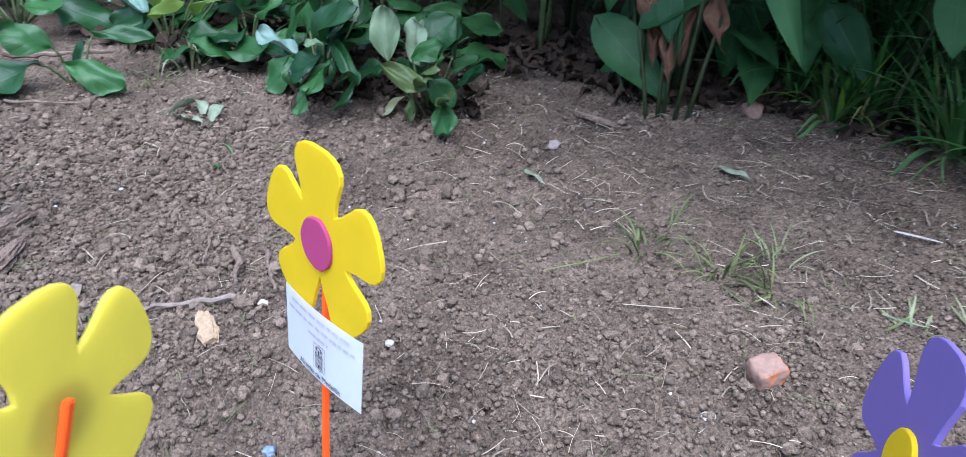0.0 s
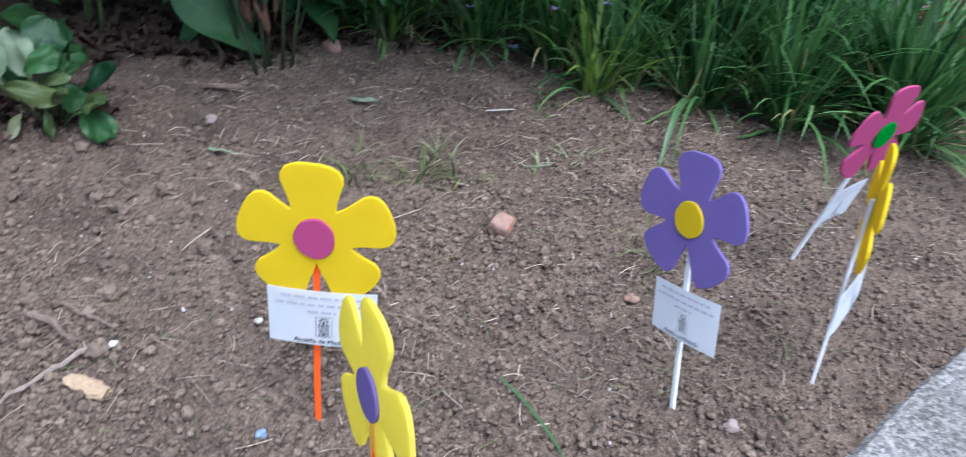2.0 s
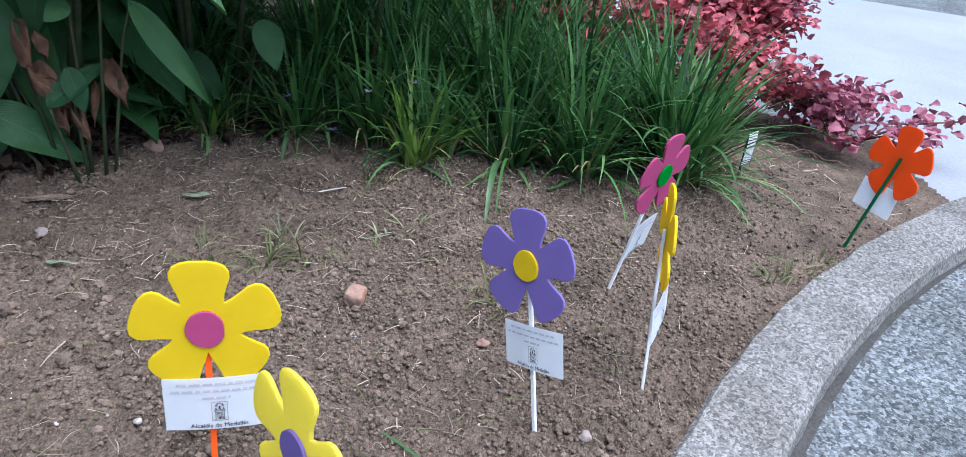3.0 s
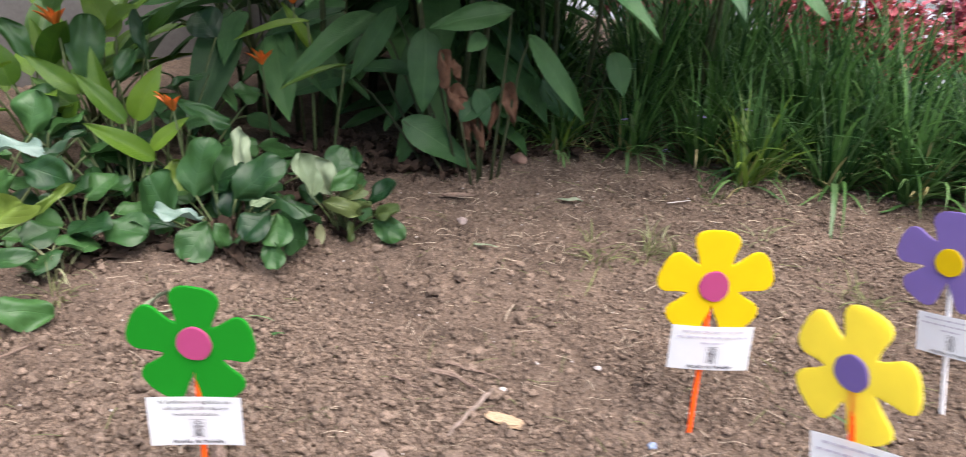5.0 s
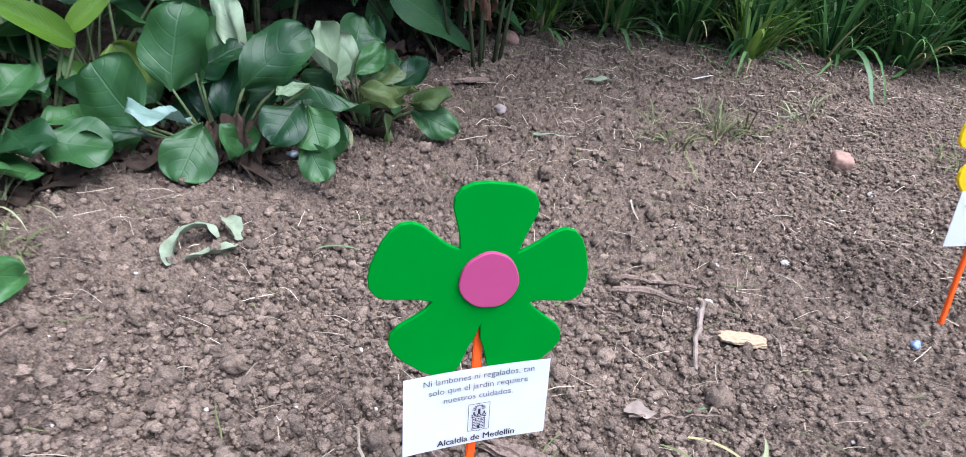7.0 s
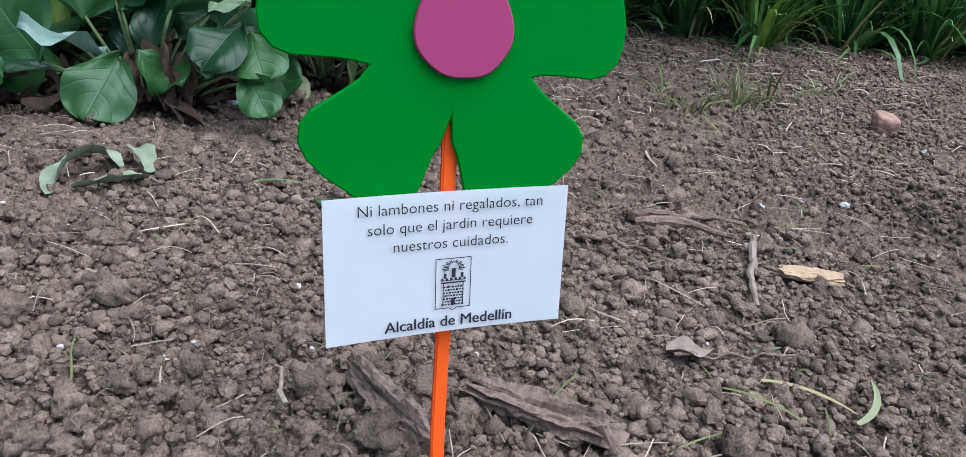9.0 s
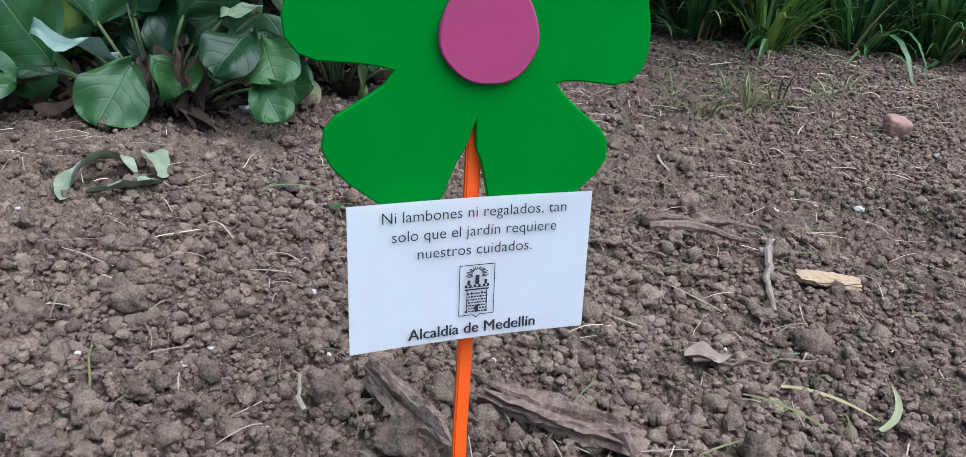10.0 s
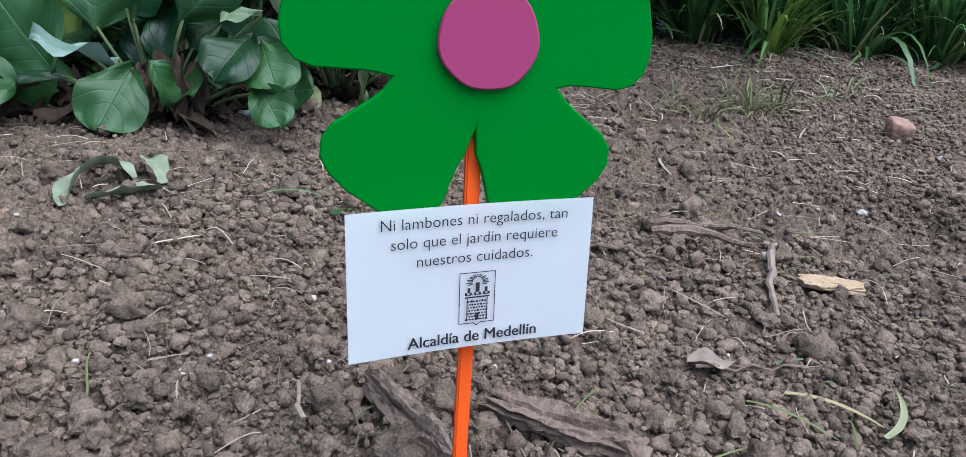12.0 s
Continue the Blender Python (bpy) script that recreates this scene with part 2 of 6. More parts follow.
FOAM = {
    "green": foam_material("green_foam", (0.002, 0.25, 0.014)),
    "yellow": foam_material("yellow_foam", (0.88, 0.66, 0.008), 0.40),
    "lemon": foam_material("lemon_foam", (0.97, 0.86, 0.17), 0.72),
    "purple": foam_material("purple_foam", (0.225, 0.16, 0.43)),
    "pink": foam_material("pink_foam", (0.46, 0.07, 0.19)),
    "orange": foam_material("orange_foam", (0.90, 0.13, 0.012), 0.45),
}
PAINT = {
    "orange": foam_material("orange_paint", (1.0, 0.125, 0.012), 0.0),
    "white": foam_material("white_paint", (0.80, 0.79, 0.77), 0.0),
    "green": foam_material("green_paint", (0.012, 0.10, 0.035), 0.0),
}


def card_material():
    m, tree, bsdf = nodes_of("card_paper")
    o = tree.nodes.new("ShaderNodeTexCoord").outputs["Object"]
    col = ramp(tree, noise_node(tree, 40, 3, o), (0.3, (0.86, 0.88, 0.89)), (0.7, (0.90, 0.92, 0.93)))
    tree.links.new(col, bsdf.inputs["Base Color"])
    bsdf.inputs["Roughness"].default_value = 0.5
    bump(tree, bsdf, noise_node(tree, 600, 2, o), 0.08, 0.0003)
    tr = tree.nodes.new("ShaderNodeBsdfTranslucent")
    tree.links.new(col, tr.inputs["Color"])
    mix = tree.nodes.new("ShaderNodeMixShader")
    mix.inputs[0].default_value = 0.38
    tree.links.new(bsdf.outputs[0], mix.inputs[1])
    tree.links.new(tr.outputs[0], mix.inputs[2])
    clear = tree.nodes.new("ShaderNodeBsdfTransparent")
    sheer = tree.nodes.new("ShaderNodeMixShader")
    sheer.inputs[0].default_value = 0.16
    tree.links.new(mix.outputs[0], sheer.inputs[1])
    tree.links.new(clear.outputs[0], sheer.inputs[2])
    tree.links.new(sheer.outputs[0], tree.nodes["Material Output"].inputs["Surface"])
    return m


def plain_material(name, colour, rough=0.6, metal=0.0):
    m, tree, bsdf = nodes_of(name)
    o = tree.nodes.new("ShaderNodeTexCoord").outputs["Object"]
    lo, hi = tuple(c * 0.85 for c in colour), tuple(min(1.0, c * 1.12) for c in colour)
    tree.links.new(ramp(tree, noise_node(tree, 120, 3, o), (0.3, lo), (0.7, hi)), bsdf.inputs["Base Color"])
    bsdf.inputs["Roughness"].default_value, bsdf.inputs["Metallic"].default_value = rough, metal
    return m


CARD = card_material()
INK = plain_material("black_ink", (0.02, 0.02, 0.03), 0.5)
GREY_INK = plain_material("grey_ink", (0.50, 0.48, 0.54), 0.5)
FOIL = plain_material("foil", (0.7, 0.74, 0.8), 0.3, 0.6)
BLUE_BIT = plain_material("blue_plastic", (0.18, 0.24, 0.34), 0.4)
ROSE_STICK = plain_material("rose_plastic", (0.75, 0.26, 0.24), 0.4)
LILAC = plain_material("lilac_petal", (0.34, 0.28, 0.55), 0.6)
HELICONIA = plain_material("heliconia_bract", (0.85, 0.19, 0.03), 0.45)


# ---- building helpers ----
def mesh_of(name, verts, faces, material, uvs=None, smooth=True):
    me = bpy.data.meshes.new(name)
    me.from_pydata([tuple(v) for v in verts], [], faces)
    me.materials.append(material)
    if smooth:
        me.polygons.foreach_set("use_smooth", [True] * len(me.polygons))
    if uvs is not None:
        layer = me.uv_layers.new(name="UVMap")
        flat = np.asarray(uvs, dtype=np.float32)
        idx = np.empty(len(me.loops), dtype=np.int32)
        me.loops.foreach_get("vertex_index", idx)
        layer.data.foreach_set("uv", flat[idx].ravel())
    me.update()
    return me


def bm_mesh(name, bm, material, smooth=False):
    me = bpy.data.meshes.new(name)
    bm.normal_update()
    bm.to_mesh(me)
    bm.free()
    me.materials.append(material)
    if smooth:
        me.polygons.foreach_set("use_smooth", [True] * len(me.polygons))
    return me


def part(name, me, parent, m=None, label=""):
    ob = new(name, me)
    ob.parent = parent
    if m is not None:
        ob.matrix_basis = m
    return tagged(ob, label)


def thing(name, m, label, category, group=""):
    ob = new(name)
    ob.empty_display_size = 0.05
    ob.matrix_basis = m
    return tagged(ob, label, category, group)


def smoothstep(a, b, x):
    t = min(1.0, max(0.0, (x - a) / (b - a)))
    return t * t * (3 - 2 * t)


def kerb_line(x):
    """The bed's edge along the kerb."""
    return -0.135 - 0.19 * max(0.0, x - 0.3) ** 2


def bed_east(y):
    """The bed's edge along the pale pavement."""
    return 1.77 + 0.38 * smoothstep(-0.56, -0.36, y) + 0.7 * smoothstep(-0.3, 1.4, y)


def ground_z(x, y):
    """The bed's surface without its crumbs."""
    p = Vector((x, y, 0.0))
    z = 0.011 * noise.noise(p * 2.3) + 0.006 * noise.noise(p * 7.0 + Vector((5, 0, 0))) + 0.004 * noise.noise(p * 19.0)
    z += 0.02 * smoothstep(0.7, 1.3, y)
    z -= 0.012 * math.exp(-((x + 0.13) ** 2 + (y - 0.80) ** 2) / 0.006)
    edge = smoothstep(0.0, 0.16, y - kerb_line(x))
    return z * edge - 0.004 * (1 - edge)


def tube(points, radii, sides=8):
    """A round bar along points."""
    verts, faces = [], []
    pts = [Vector(p) for p in points]
    side = None
    for i, p in enumerate(pts):
        d = (pts[min(i + 1, len(pts) - 1)] - pts[max(i - 1, 0)]).normalized()
        if side is None:
            side = d.orthogonal().normalized()
        side = (side - d * side.dot(d)).normalized()
        up = d.cross(side)
        for k in range(sides):
            a = math.tau * k / sides
            verts.append(p + (side * math.cos(a) + up * math.sin(a)) * radii[i])
    for i in range(len(pts) - 1):
        for k in range(sides):
            a, b = i * sides + k, i * sides + (k + 1) % sides
            faces.append((a, b, b + sides, a + sides))
    faces.append(tuple(range(sides))[::-1])
    faces.append(tuple((len(pts) - 1) * sides + k for k in range(sides)))
    return verts, faces


def rot_to(direction, normal):
    """Axes with y along direction and z near normal."""
    y = Vector(direction).normalized()
    z = Vector(normal)
    z = (z - y * z.dot(y)).normalized()
    x = y.cross(z)
    return Matrix((x, y, z)).transposed().to_4x4()


# ---- the large structure ----
def value_noise(x, y, seed):
    """Smooth lattice noise between -1 and 1 for arrays of places."""
    table = np.random.default_rng(seed).uniform(-1, 1, (256, 256))
    i, j = np.floor(x).astype(int), np.floor(y).astype(int)
    u, v = x - i, y - j
    u, v = u * u * (3 - 2 * u), v * v * (3 - 2 * v)
    i0, i1, j0, j1 = i % 256, (i + 1) % 256, j % 256, (j + 1) % 256
    return (table[i0, j0] * (1 - u) + table[i1, j0] * u) * (1 - v) + (table[i0, j1] * (1 - u) + table[i1, j1] * u) * v


def crumb_height(x, y):
    """Height of soil crumbs of several sizes packed side by side."""
    wx = x + 0.0030 * value_noise(x * 230, y * 230, 1) + 0.0009 * value_noise(x * 700, y * 700, 2)
    wy = y + 0.0030 * value_noise(x * 230, y * 230, 3) + 0.0009 * value_noise(x * 700, y * 700, 4)
    loose = 0.5 + 0.5 * value_noise(x * 5, y * 5, 5)
    best = np.full(x.shape, -0.005)
    for level, (cell, share, tall) in enumerate(((0.033, 0.12, 0.80), (0.021, 0.25, 0.95), (0.0125, 0.50, 1.25), (0.0082, 0.70, 1.4), (0.0058, 0.85, 1.4))):
        rng = np.random.default_rng(30 + level)
        px, py, pr, ph = rng.uniform(0, 1, (256, 256)), rng.uniform(0, 1, (256, 256)), rng.uniform(0.28, 0.60, (256, 256)), rng.uniform(-0.7, 0.6, (256, 256))
        ph = np.where(rng.uniform(0, 1, (256, 256)) < share, ph, -9.0)
        ci, cj = np.floor(wx / cell).astype(int), np.floor(wy / cell).astype(int)
        for di in (-1, 0, 1):
            for dj in (-1, 0, 1):
                gi, gj = (ci + di) % 256, (cj + dj) % 256
                dx, dy = wx / cell - (ci + di + px[gi, gj]), wy / cell - (cj + dj + py[gi, gj])
                r = pr[gi, gj]
                dome = np.sqrt(np.maximum(r * r - dx * dx - dy * dy, 0.0))
                h = np.where(dome > 0, cell * (dome * tall + ph[gi, gj] * r - 0.12), -0.01)
                if level < 2:
                    h = h - 0.006 * (1 - loose)
                best = np.maximum(best, h)
    calm = (0.70 + 0.5 * np.clip(0.5 + value_noise(x * 7 + 9, y * 7, 7) + 0.5 * value_noise(x * 19, y * 19, 8), 0.0, 1.0)) * (1.0 - 0.22 * np.clip((x - 0.15) * 3, 0.0, 1.0))
    return (best - 0.0012) * calm + 0.0007 * value_noise(x * 500, y * 500, 6)


def build_soil():
    def axis(*runs):
        return np.concatenate([np.arange(a, b - 1e-6, d) for a, b, d in runs])
    xs = axis((-4.0, -1.2, 0.2), (-1.2, -0.75, 0.009), (-0.75, -0.42, 0.0036), (-0.42, 0.15, 0.0020), (0.15, 1.30, 0.0038), (1.30, 1.9, 0.009), (1.9, 2.8, 0.03))
    ys = axis((-0.7, -0.16, 0.009), (-0.16, 0.40, 0.0036), (0.40, 1.02, 0.0020), (1.02, 1.25, 0.0036), (1.25, 1.6, 0.009), (1.6, 3.05, 0.05))
    X, Y = np.meshgrid(xs, ys)
    keep = np.array([[kerb_line(x) - 0.012 for x in xs]] * len(ys)) <= Y
    keep &= X <= np.array([[bed_east(y)] for y in ys])
    coarse = [xs[::5].tolist() + [xs[-1]], ys[::5].tolist() + [ys[-1]]]
    low = np.array([[ground_z(x, y) for x in coarse[0]] for y in coarse[1]])
    rows = np.array([np.interp(xs, coarse[0], r) for r in low])
    Z = np.array([np.interp(ys, coarse[1], rows[:, k]) for k in range(len(xs))]).T
    Z = Z + crumb_height(X, Y) * np.where(X > 1.5, 0.7, 1.0)
    number = np.cumsum(keep.ravel()).reshape(keep.shape) - 1
    V = np.stack([X[keep], Y[keep], Z[keep]], 1)
    full = keep[:-1, :-1] & keep[:-1, 1:] & keep[1:, :-1] & keep[1:, 1:]
    F = np.stack([number[:-1, :-1][full], number[:-1, 1:][full], number[1:, 1:][full], number[1:, :-1][full]], 1)
    me = bpy.data.meshes.new("ground")
    me.vertices.add(len(V))
    me.vertices.foreach_set("co", V.ravel())
    me.loops.add(F.size)
    me.loops.foreach_set("vertex_index", F.ravel().astype(np.int32))
    me.polygons.add(len(F))
    me.polygons.foreach_set("loop_start", np.arange(0, F.size, 4, dtype=np.int32))
    me.polygons.foreach_set("use_smooth", np.full(len(F), True))
    me.materials.append(SOIL)
    me.update()
    me.validate()
    tagged(new("ground", me), "freshly dug brown crumbly garden soil of the flower bed", "soil", kind="structure")


def clod_shapes(level, count):
    """Rounded, lumpy crumbs, the larger ones knobbly with the grains stuck to them."""
    shapes = []
    for n in range(count):
        bm = bmesh.new()
        bmesh.ops.create_icosphere(bm, subdivisions=level, radius=1.0)
        off = Vector((n * 7.3, 1.7 * n, 3.1))
        for v in bm.verts:
            d = v.co.normalized()
            r = 1.0 + 0.42 * noise.noise(d * 1.3 + off) + 0.34 * noise.noise(d * 2.8 + off) + 0.10 * random.uniform(-1, 1)
            if level > 1:
                r += 0.22 * (0.45 - noise.voronoi(d * 2.4 + off)[0][0])
            if level > 2:
                r += 0.26 * (0.4 - noise.voronoi(d * 5.0 + off)[0][0]) + 0.30 * abs(noise.noise(d * 1.9 + off)) - 0.1
            v.co = d * r
            v.co.z *= 0.86
        bm.verts.index_update()
        shapes.append((np.array([v.co[:] for v in bm.verts]), np.array([[v.index for v in f.verts] for f in bm.faces])))
        bm.free()
    return shapes


def build_clods(name, spots, shapes, label, material, smooth=True):
    """spots: x, y, radius of each crumb."""
    vs, fs, base = [], [], 0
    rng = np.random.default_rng(len(spots))
    tops = crumb_height(np.array([p[0] for p in spots]), np.array([p[1] for p in spots]))
    for (x, y, r), top in zip(spots, tops):
        v, f = shapes[rng.integers(len(shapes))]
        a = rng.uniform(0, math.tau)
        c, s = math.cos(a), math.sin(a)
        k = rng.uniform(0.75, 1.25, 3) * r
        w = v * k
        w = np.stack([w[:, 0] * c - w[:, 1] * s + x, w[:, 0] * s + w[:, 1] * c + y, w[:, 2] + ground_z(x, y) + top + r * rng.uniform(0.25, 0.8)], 1)
        vs.append(w)
        fs.append(f + base)
        base += len(v)
    V, F = np.concatenate(vs), np.concatenate(fs)
    me = bpy.data.meshes.new(name)
    me.vertices.add(len(V))
    me.vertices.foreach_set("co", V.ravel())
    me.loops.add(F.size)
    me.loops.foreach_set("vertex_index", F.ravel().astype(np.int32))
    me.polygons.add(len(F))
    me.polygons.foreach_set("loop_start", np.arange(0, F.size, 3, dtype=np.int32))
    me.polygons.foreach_set("use_smooth", np.full(len(F), smooth))
    me.materials.append(material)
    me.update()
    me.validate()
    return tagged(new(name, me), label, "soil", kind="stuff")


def crumb_spots(count, r0, r1, seed, box):
    rng = np.random.default_rng(seed)
    out = []
    while len(out) < count:
        x, y = rng.uniform(box[0], box[2]), rng.uniform(box[1], box[3])
        if y < kerb_line(x) - 0.015 * rng.uniform() ** 2 or x > bed_east(y) - 0.03:
            continue
        thick = noise.noise(Vector((x * 3, y * 3, seed))) * 0.5 + 0.6
        if rng.uniform() > thick:
            continue
        out.append((x, y, r0 + (r1 - r0) * rng.uniform() ** 2.6))
    return out


def kerb_spots(count):
    """Crumbs that have spilled on to the kerb, thinning out away from the bed."""
    rng = np.random.default_rng(77)
    out = []
    for k in range(count):
        x = rng.uniform(-0.3, 1.7)
        out.append((x, kerb_line(x) + 0.012 - 0.07 * rng.uniform() ** 3, 0.0008 + 0.0024 * rng.uniform() ** 2))
    return out


def build_kerb():
    kerb = tagged(thing("kerb", Matrix.Identity(4), "pale grey concrete kerb with exposed aggregate", "kerb"), kind="structure")
    joints = [-4.2, -3.2, -2.2, -1.2, -0.2, 0.8, 1.95, 3.1]
    for a, b in zip(joints, joints[1:]):
        bm = bmesh.new()
        rings, n = [], 46
        for i in range(n + 1):
            x = a + 0.0007 + (b - a - 0.0014) * i / n
            y = kerb_line(x)
            slope = -0.38 * max(0.0, x - 0.3)
            d = Vector((slope, -1, 0)).normalized()
            ring = []
            for u, z in ((0.0, -0.14), (0.0, -0.004), (0.006, 0.004), (0.065, 0.006), (0.120, 0.004), (0.129, -0.006), (0.134, -0.14)):
                wob = (0.012 if u < 0.03 else 0.004) * noise.noise(Vector((x * 9, u * 30, z * 9))) + 0.003 * noise.noise(Vector((x * 31, u * 50, 2.0)))
                ring.append(bm.verts.new((x + d.x * (u + wob), y + d.y * (u + wob), z + wob * 0.6)))
            rings.append(ring)
        for r, q in zip(rings, rings[1:]):
            for k in range(6):
                bm.faces.new((r[k], r[k + 1], q[k + 1], q[k]))
        bm.faces.new(rings[0])
        bm.faces.new(rings[-1][::-1])
        bmesh.ops.recalc_face_normals(bm, faces=bm.faces)
        part("kerb_stone", bm_mesh("kerb_stone", bm, KERB), kerb)


def flat_sheet(name, z, xs, low, high, material, label, category):
    verts, faces = [], []
    for x in xs:
        verts += [(x, low(x), z), (x, high(x), z)]
    for i in range(len(xs) - 1):
        faces.append((2 * i, 2 * i + 2, 2 * i + 3, 2 * i + 1))
    return tagged(new(name, mesh_of(name, verts, faces, material, smooth=False)), label, category, kind="structure")


build_soil()
build_kerb()
flat_sheet("road", -0.048, [-300, 300], lambda x: -300, lambda x: 300, ASPHALT, "grey asphalt path with rough stone chippings", "path")
flat_sheet("gutter_line", -0.0462, [-4.2 + 0.1 * i for i in range(74)], lambda x: kerb_line(x) - 0.145 - 0.008 * max(0.0, x - 0.3), lambda x: kerb_line(x) - 0.116, GUTTER,
           "dark narrow seam along the kerb", "seam")
flat_sheet("pavement", -0.022, [1.6 + 0.1 * i for i in range(34)], lambda x: kerb_line(x) - 0.02, lambda x: 9.0, PAVING,
           "pale bright concrete pavement beyond the bed", "pavement")
flat_sheet("lawn", 0.02, [7.0, 60.0], lambda x: -60.0, lambda x: 60.0, LAWN, "dark green lawn beyond the pavement", "lawn")
wall = bmesh.new()
for i in range(5):
    g = bmesh.ops.create_cube(wall, size=1.0)["verts"]
    bmesh.ops.scale(wall, vec=(1.19, 0.12, 1.1), verts=g)
    bmesh.ops.translate(wall, vec=(-3.0 + 1.2 * i, 2.62, 0.5), verts=g)
tagged(new("wall_north", bm_mesh("wall_north", wall, PLASTER)), "grey-beige plastered low wall behind the plants", "wall", kind="structure")


# ---- foam flowers on sticks ----
def bloom_mesh(name, radius, seed, material, thick=0.004):
    """Five blunt petals cut from one sheet of foam."""
    rnd = random.Random(seed)
    outline = []
    for i in range(5):
        mid = radians(90 - 72 * i) + rnd.uniform(-0.03, 0.03)
        ln, wd, skew = radius * rnd.uniform(0.95, 1.03), radius * rnd.uniform(0.37, 0.40), rnd.uniform(-0.06, 0.06)
        c, s = math.cos(mid), math.sin(mid)
        prof = [(0.375, 0.70), (0.46, 0.73), (0.54, 0.785), (0.635, 0.87), (0.745, 0.97), (0.84, 0.97), (0.925, 0.84), (0.975, 0.60), (1.0, 0.28)]
        side = [(r, w) for r, w in prof] + [(r, -w) for r, w in reversed(prof)]
        for k, (r, w) in enumerate(side[:-1]):
            if k == 0 and i == 3:
                r, w = r * 0.82, w * 0.82
            if (i == 3 and 0 < k < 6) or (i == 2 and k > 11):
                w *= (1.0, 0.96, 0.93, 0.92, 0.92, 0.95)[k if i == 3 else 17 - k]
            u, v = r * ln + skew * w * r * ln * 0.5, w * wd
            outline.append((c * u - s * v, s * u + c * v))
    bm = bmesh.new()
    front = [bm.verts.new((x, -thick, z)) for x, z in outline]
    back = [bm.verts.new((x, 0.0, z)) for x, z in outline]
    n = len(front)
    ring_f, ring_b = [], []
    hub_f, hub_b = bm.verts.new((0, -thick, 0)), bm.verts.new((0, 0, 0))
    bevel = 0.0006
    for i in range(5):
        ring = [i * 17 + k for k in range(17)] + [(i + 1) * 17 % n]
        for vs, hub, flip in ((front, hub_f, False), (back, hub_b, True)):
            for k in range(8):
                q = (vs[ring[k]], vs[ring[k + 1]], vs[ring[16 - k]], vs[ring[17 - k]])
                bm.faces.new(q if flip else q[::-1])
            t1 = (hub, vs[ring[0]], vs[ring[17]])
            bm.faces.new(t1 if flip else t1[::-1])
    for k in range(n):
        bm.faces.new((front[k], front[(k + 1) % n], back[(k + 1) % n], back[k]))
    bmesh.ops.recalc_face_normals(bm, faces=bm.faces)
    rim = [e for e in bm.edges if len(e.link_faces) == 2 and e.calc_face_angle(0) > 1.0]
    bmesh.ops.bevel(bm, geom=rim, offset=bevel, segments=1, affect="EDGES")
    return bm_mesh(name, bm, material)


def disc_mesh(name, radius, material, seed, thick=0.003):
    rnd = random.Random(seed)
    bm = bmesh.new()
    n = 44
    ph = [rnd.uniform(0, math.tau) for _ in range(3)]
    rr = [radius * (1.0 + 0.025 * math.sin(2 * math.tau * i / n + ph[0]) + 0.018 * math.sin(3 * math.tau * i / n + ph[1]) + 0.010 * math.sin(7 * math.tau * i / n + ph[2])) for i in range(n)]
    layers = []
    for y, k in ((0.0, 1.0), (-thick * 0.8, 1.0), (-thick, 0.97)):
        layers.append([bm.verts.new((rr[i] * k * math.cos(math.tau * i / n), y, rr[i] * k * 1.06 * math.sin(math.tau * i / n))) for i in range(n)])
    for p, q in zip(layers, layers[1:]):
        for i in range(n):
            bm.faces.new((p[i], p[(i + 1) % n], q[(i + 1) % n], q[i]))
    bm.faces.new(layers[-1])
    bm.faces.new(layers[0][::-1])
    bmesh.ops.recalc_face_normals(bm, faces=bm.faces)
    return bm_mesh(name, bm, material)


def card_bend(x, z, k):
    """How far the paper stands back from its plane."""
    return k * (x * x * 2.2 + 0.35 * x * z)


def text_mesh(name, body, size, x, z, material, bend, bold=0.0, lift=0.0009):
    """Letters lying on the bent card."""
    cu = bpy.data.curves.new(name, "FONT")
    cu.body, cu.size, cu.align_x, cu.resolution_u, cu.offset = body, size, "CENTER", 3, bold
    ob = bpy.data.objects.new(name, cu)
    scene.collection.objects.link(ob)
    bpy.context.view_layer.update()
    me = bpy.data.meshes.new_from_object(ob.evaluated_get(bpy.context.evaluated_depsgraph_get()))
    me.name = name
    bpy.data.objects.remove(ob)
    for v in me.vertices:
        a, b = v.co.x + x, v.co.y + z
        v.co = (a, card_bend(a, b, bend) - lift, b)
    me.materials.clear()
    me.materials.append(material)
    return me


def bars_mesh(name, bars, material, bend, lift=0.0009):
    """Short strokes x0, x1, z0, z1 that lie on the card."""
    verts, faces = [], []
    for x0, x1, z0, z1 in bars:
        n = max(1, int((x1 - x0) / 0.004))
        for i in range(n + 1):
            x = x0 + (x1 - x0) * i / n
            for z in (z0, z1):
                verts.append((x, card_bend(x, z, bend) - lift, z))
            if i:
                a = len(verts) - 4
                faces.append((a, a + 2, a + 3, a + 1))
    return mesh_of(name, verts, faces, material, smooth=False)


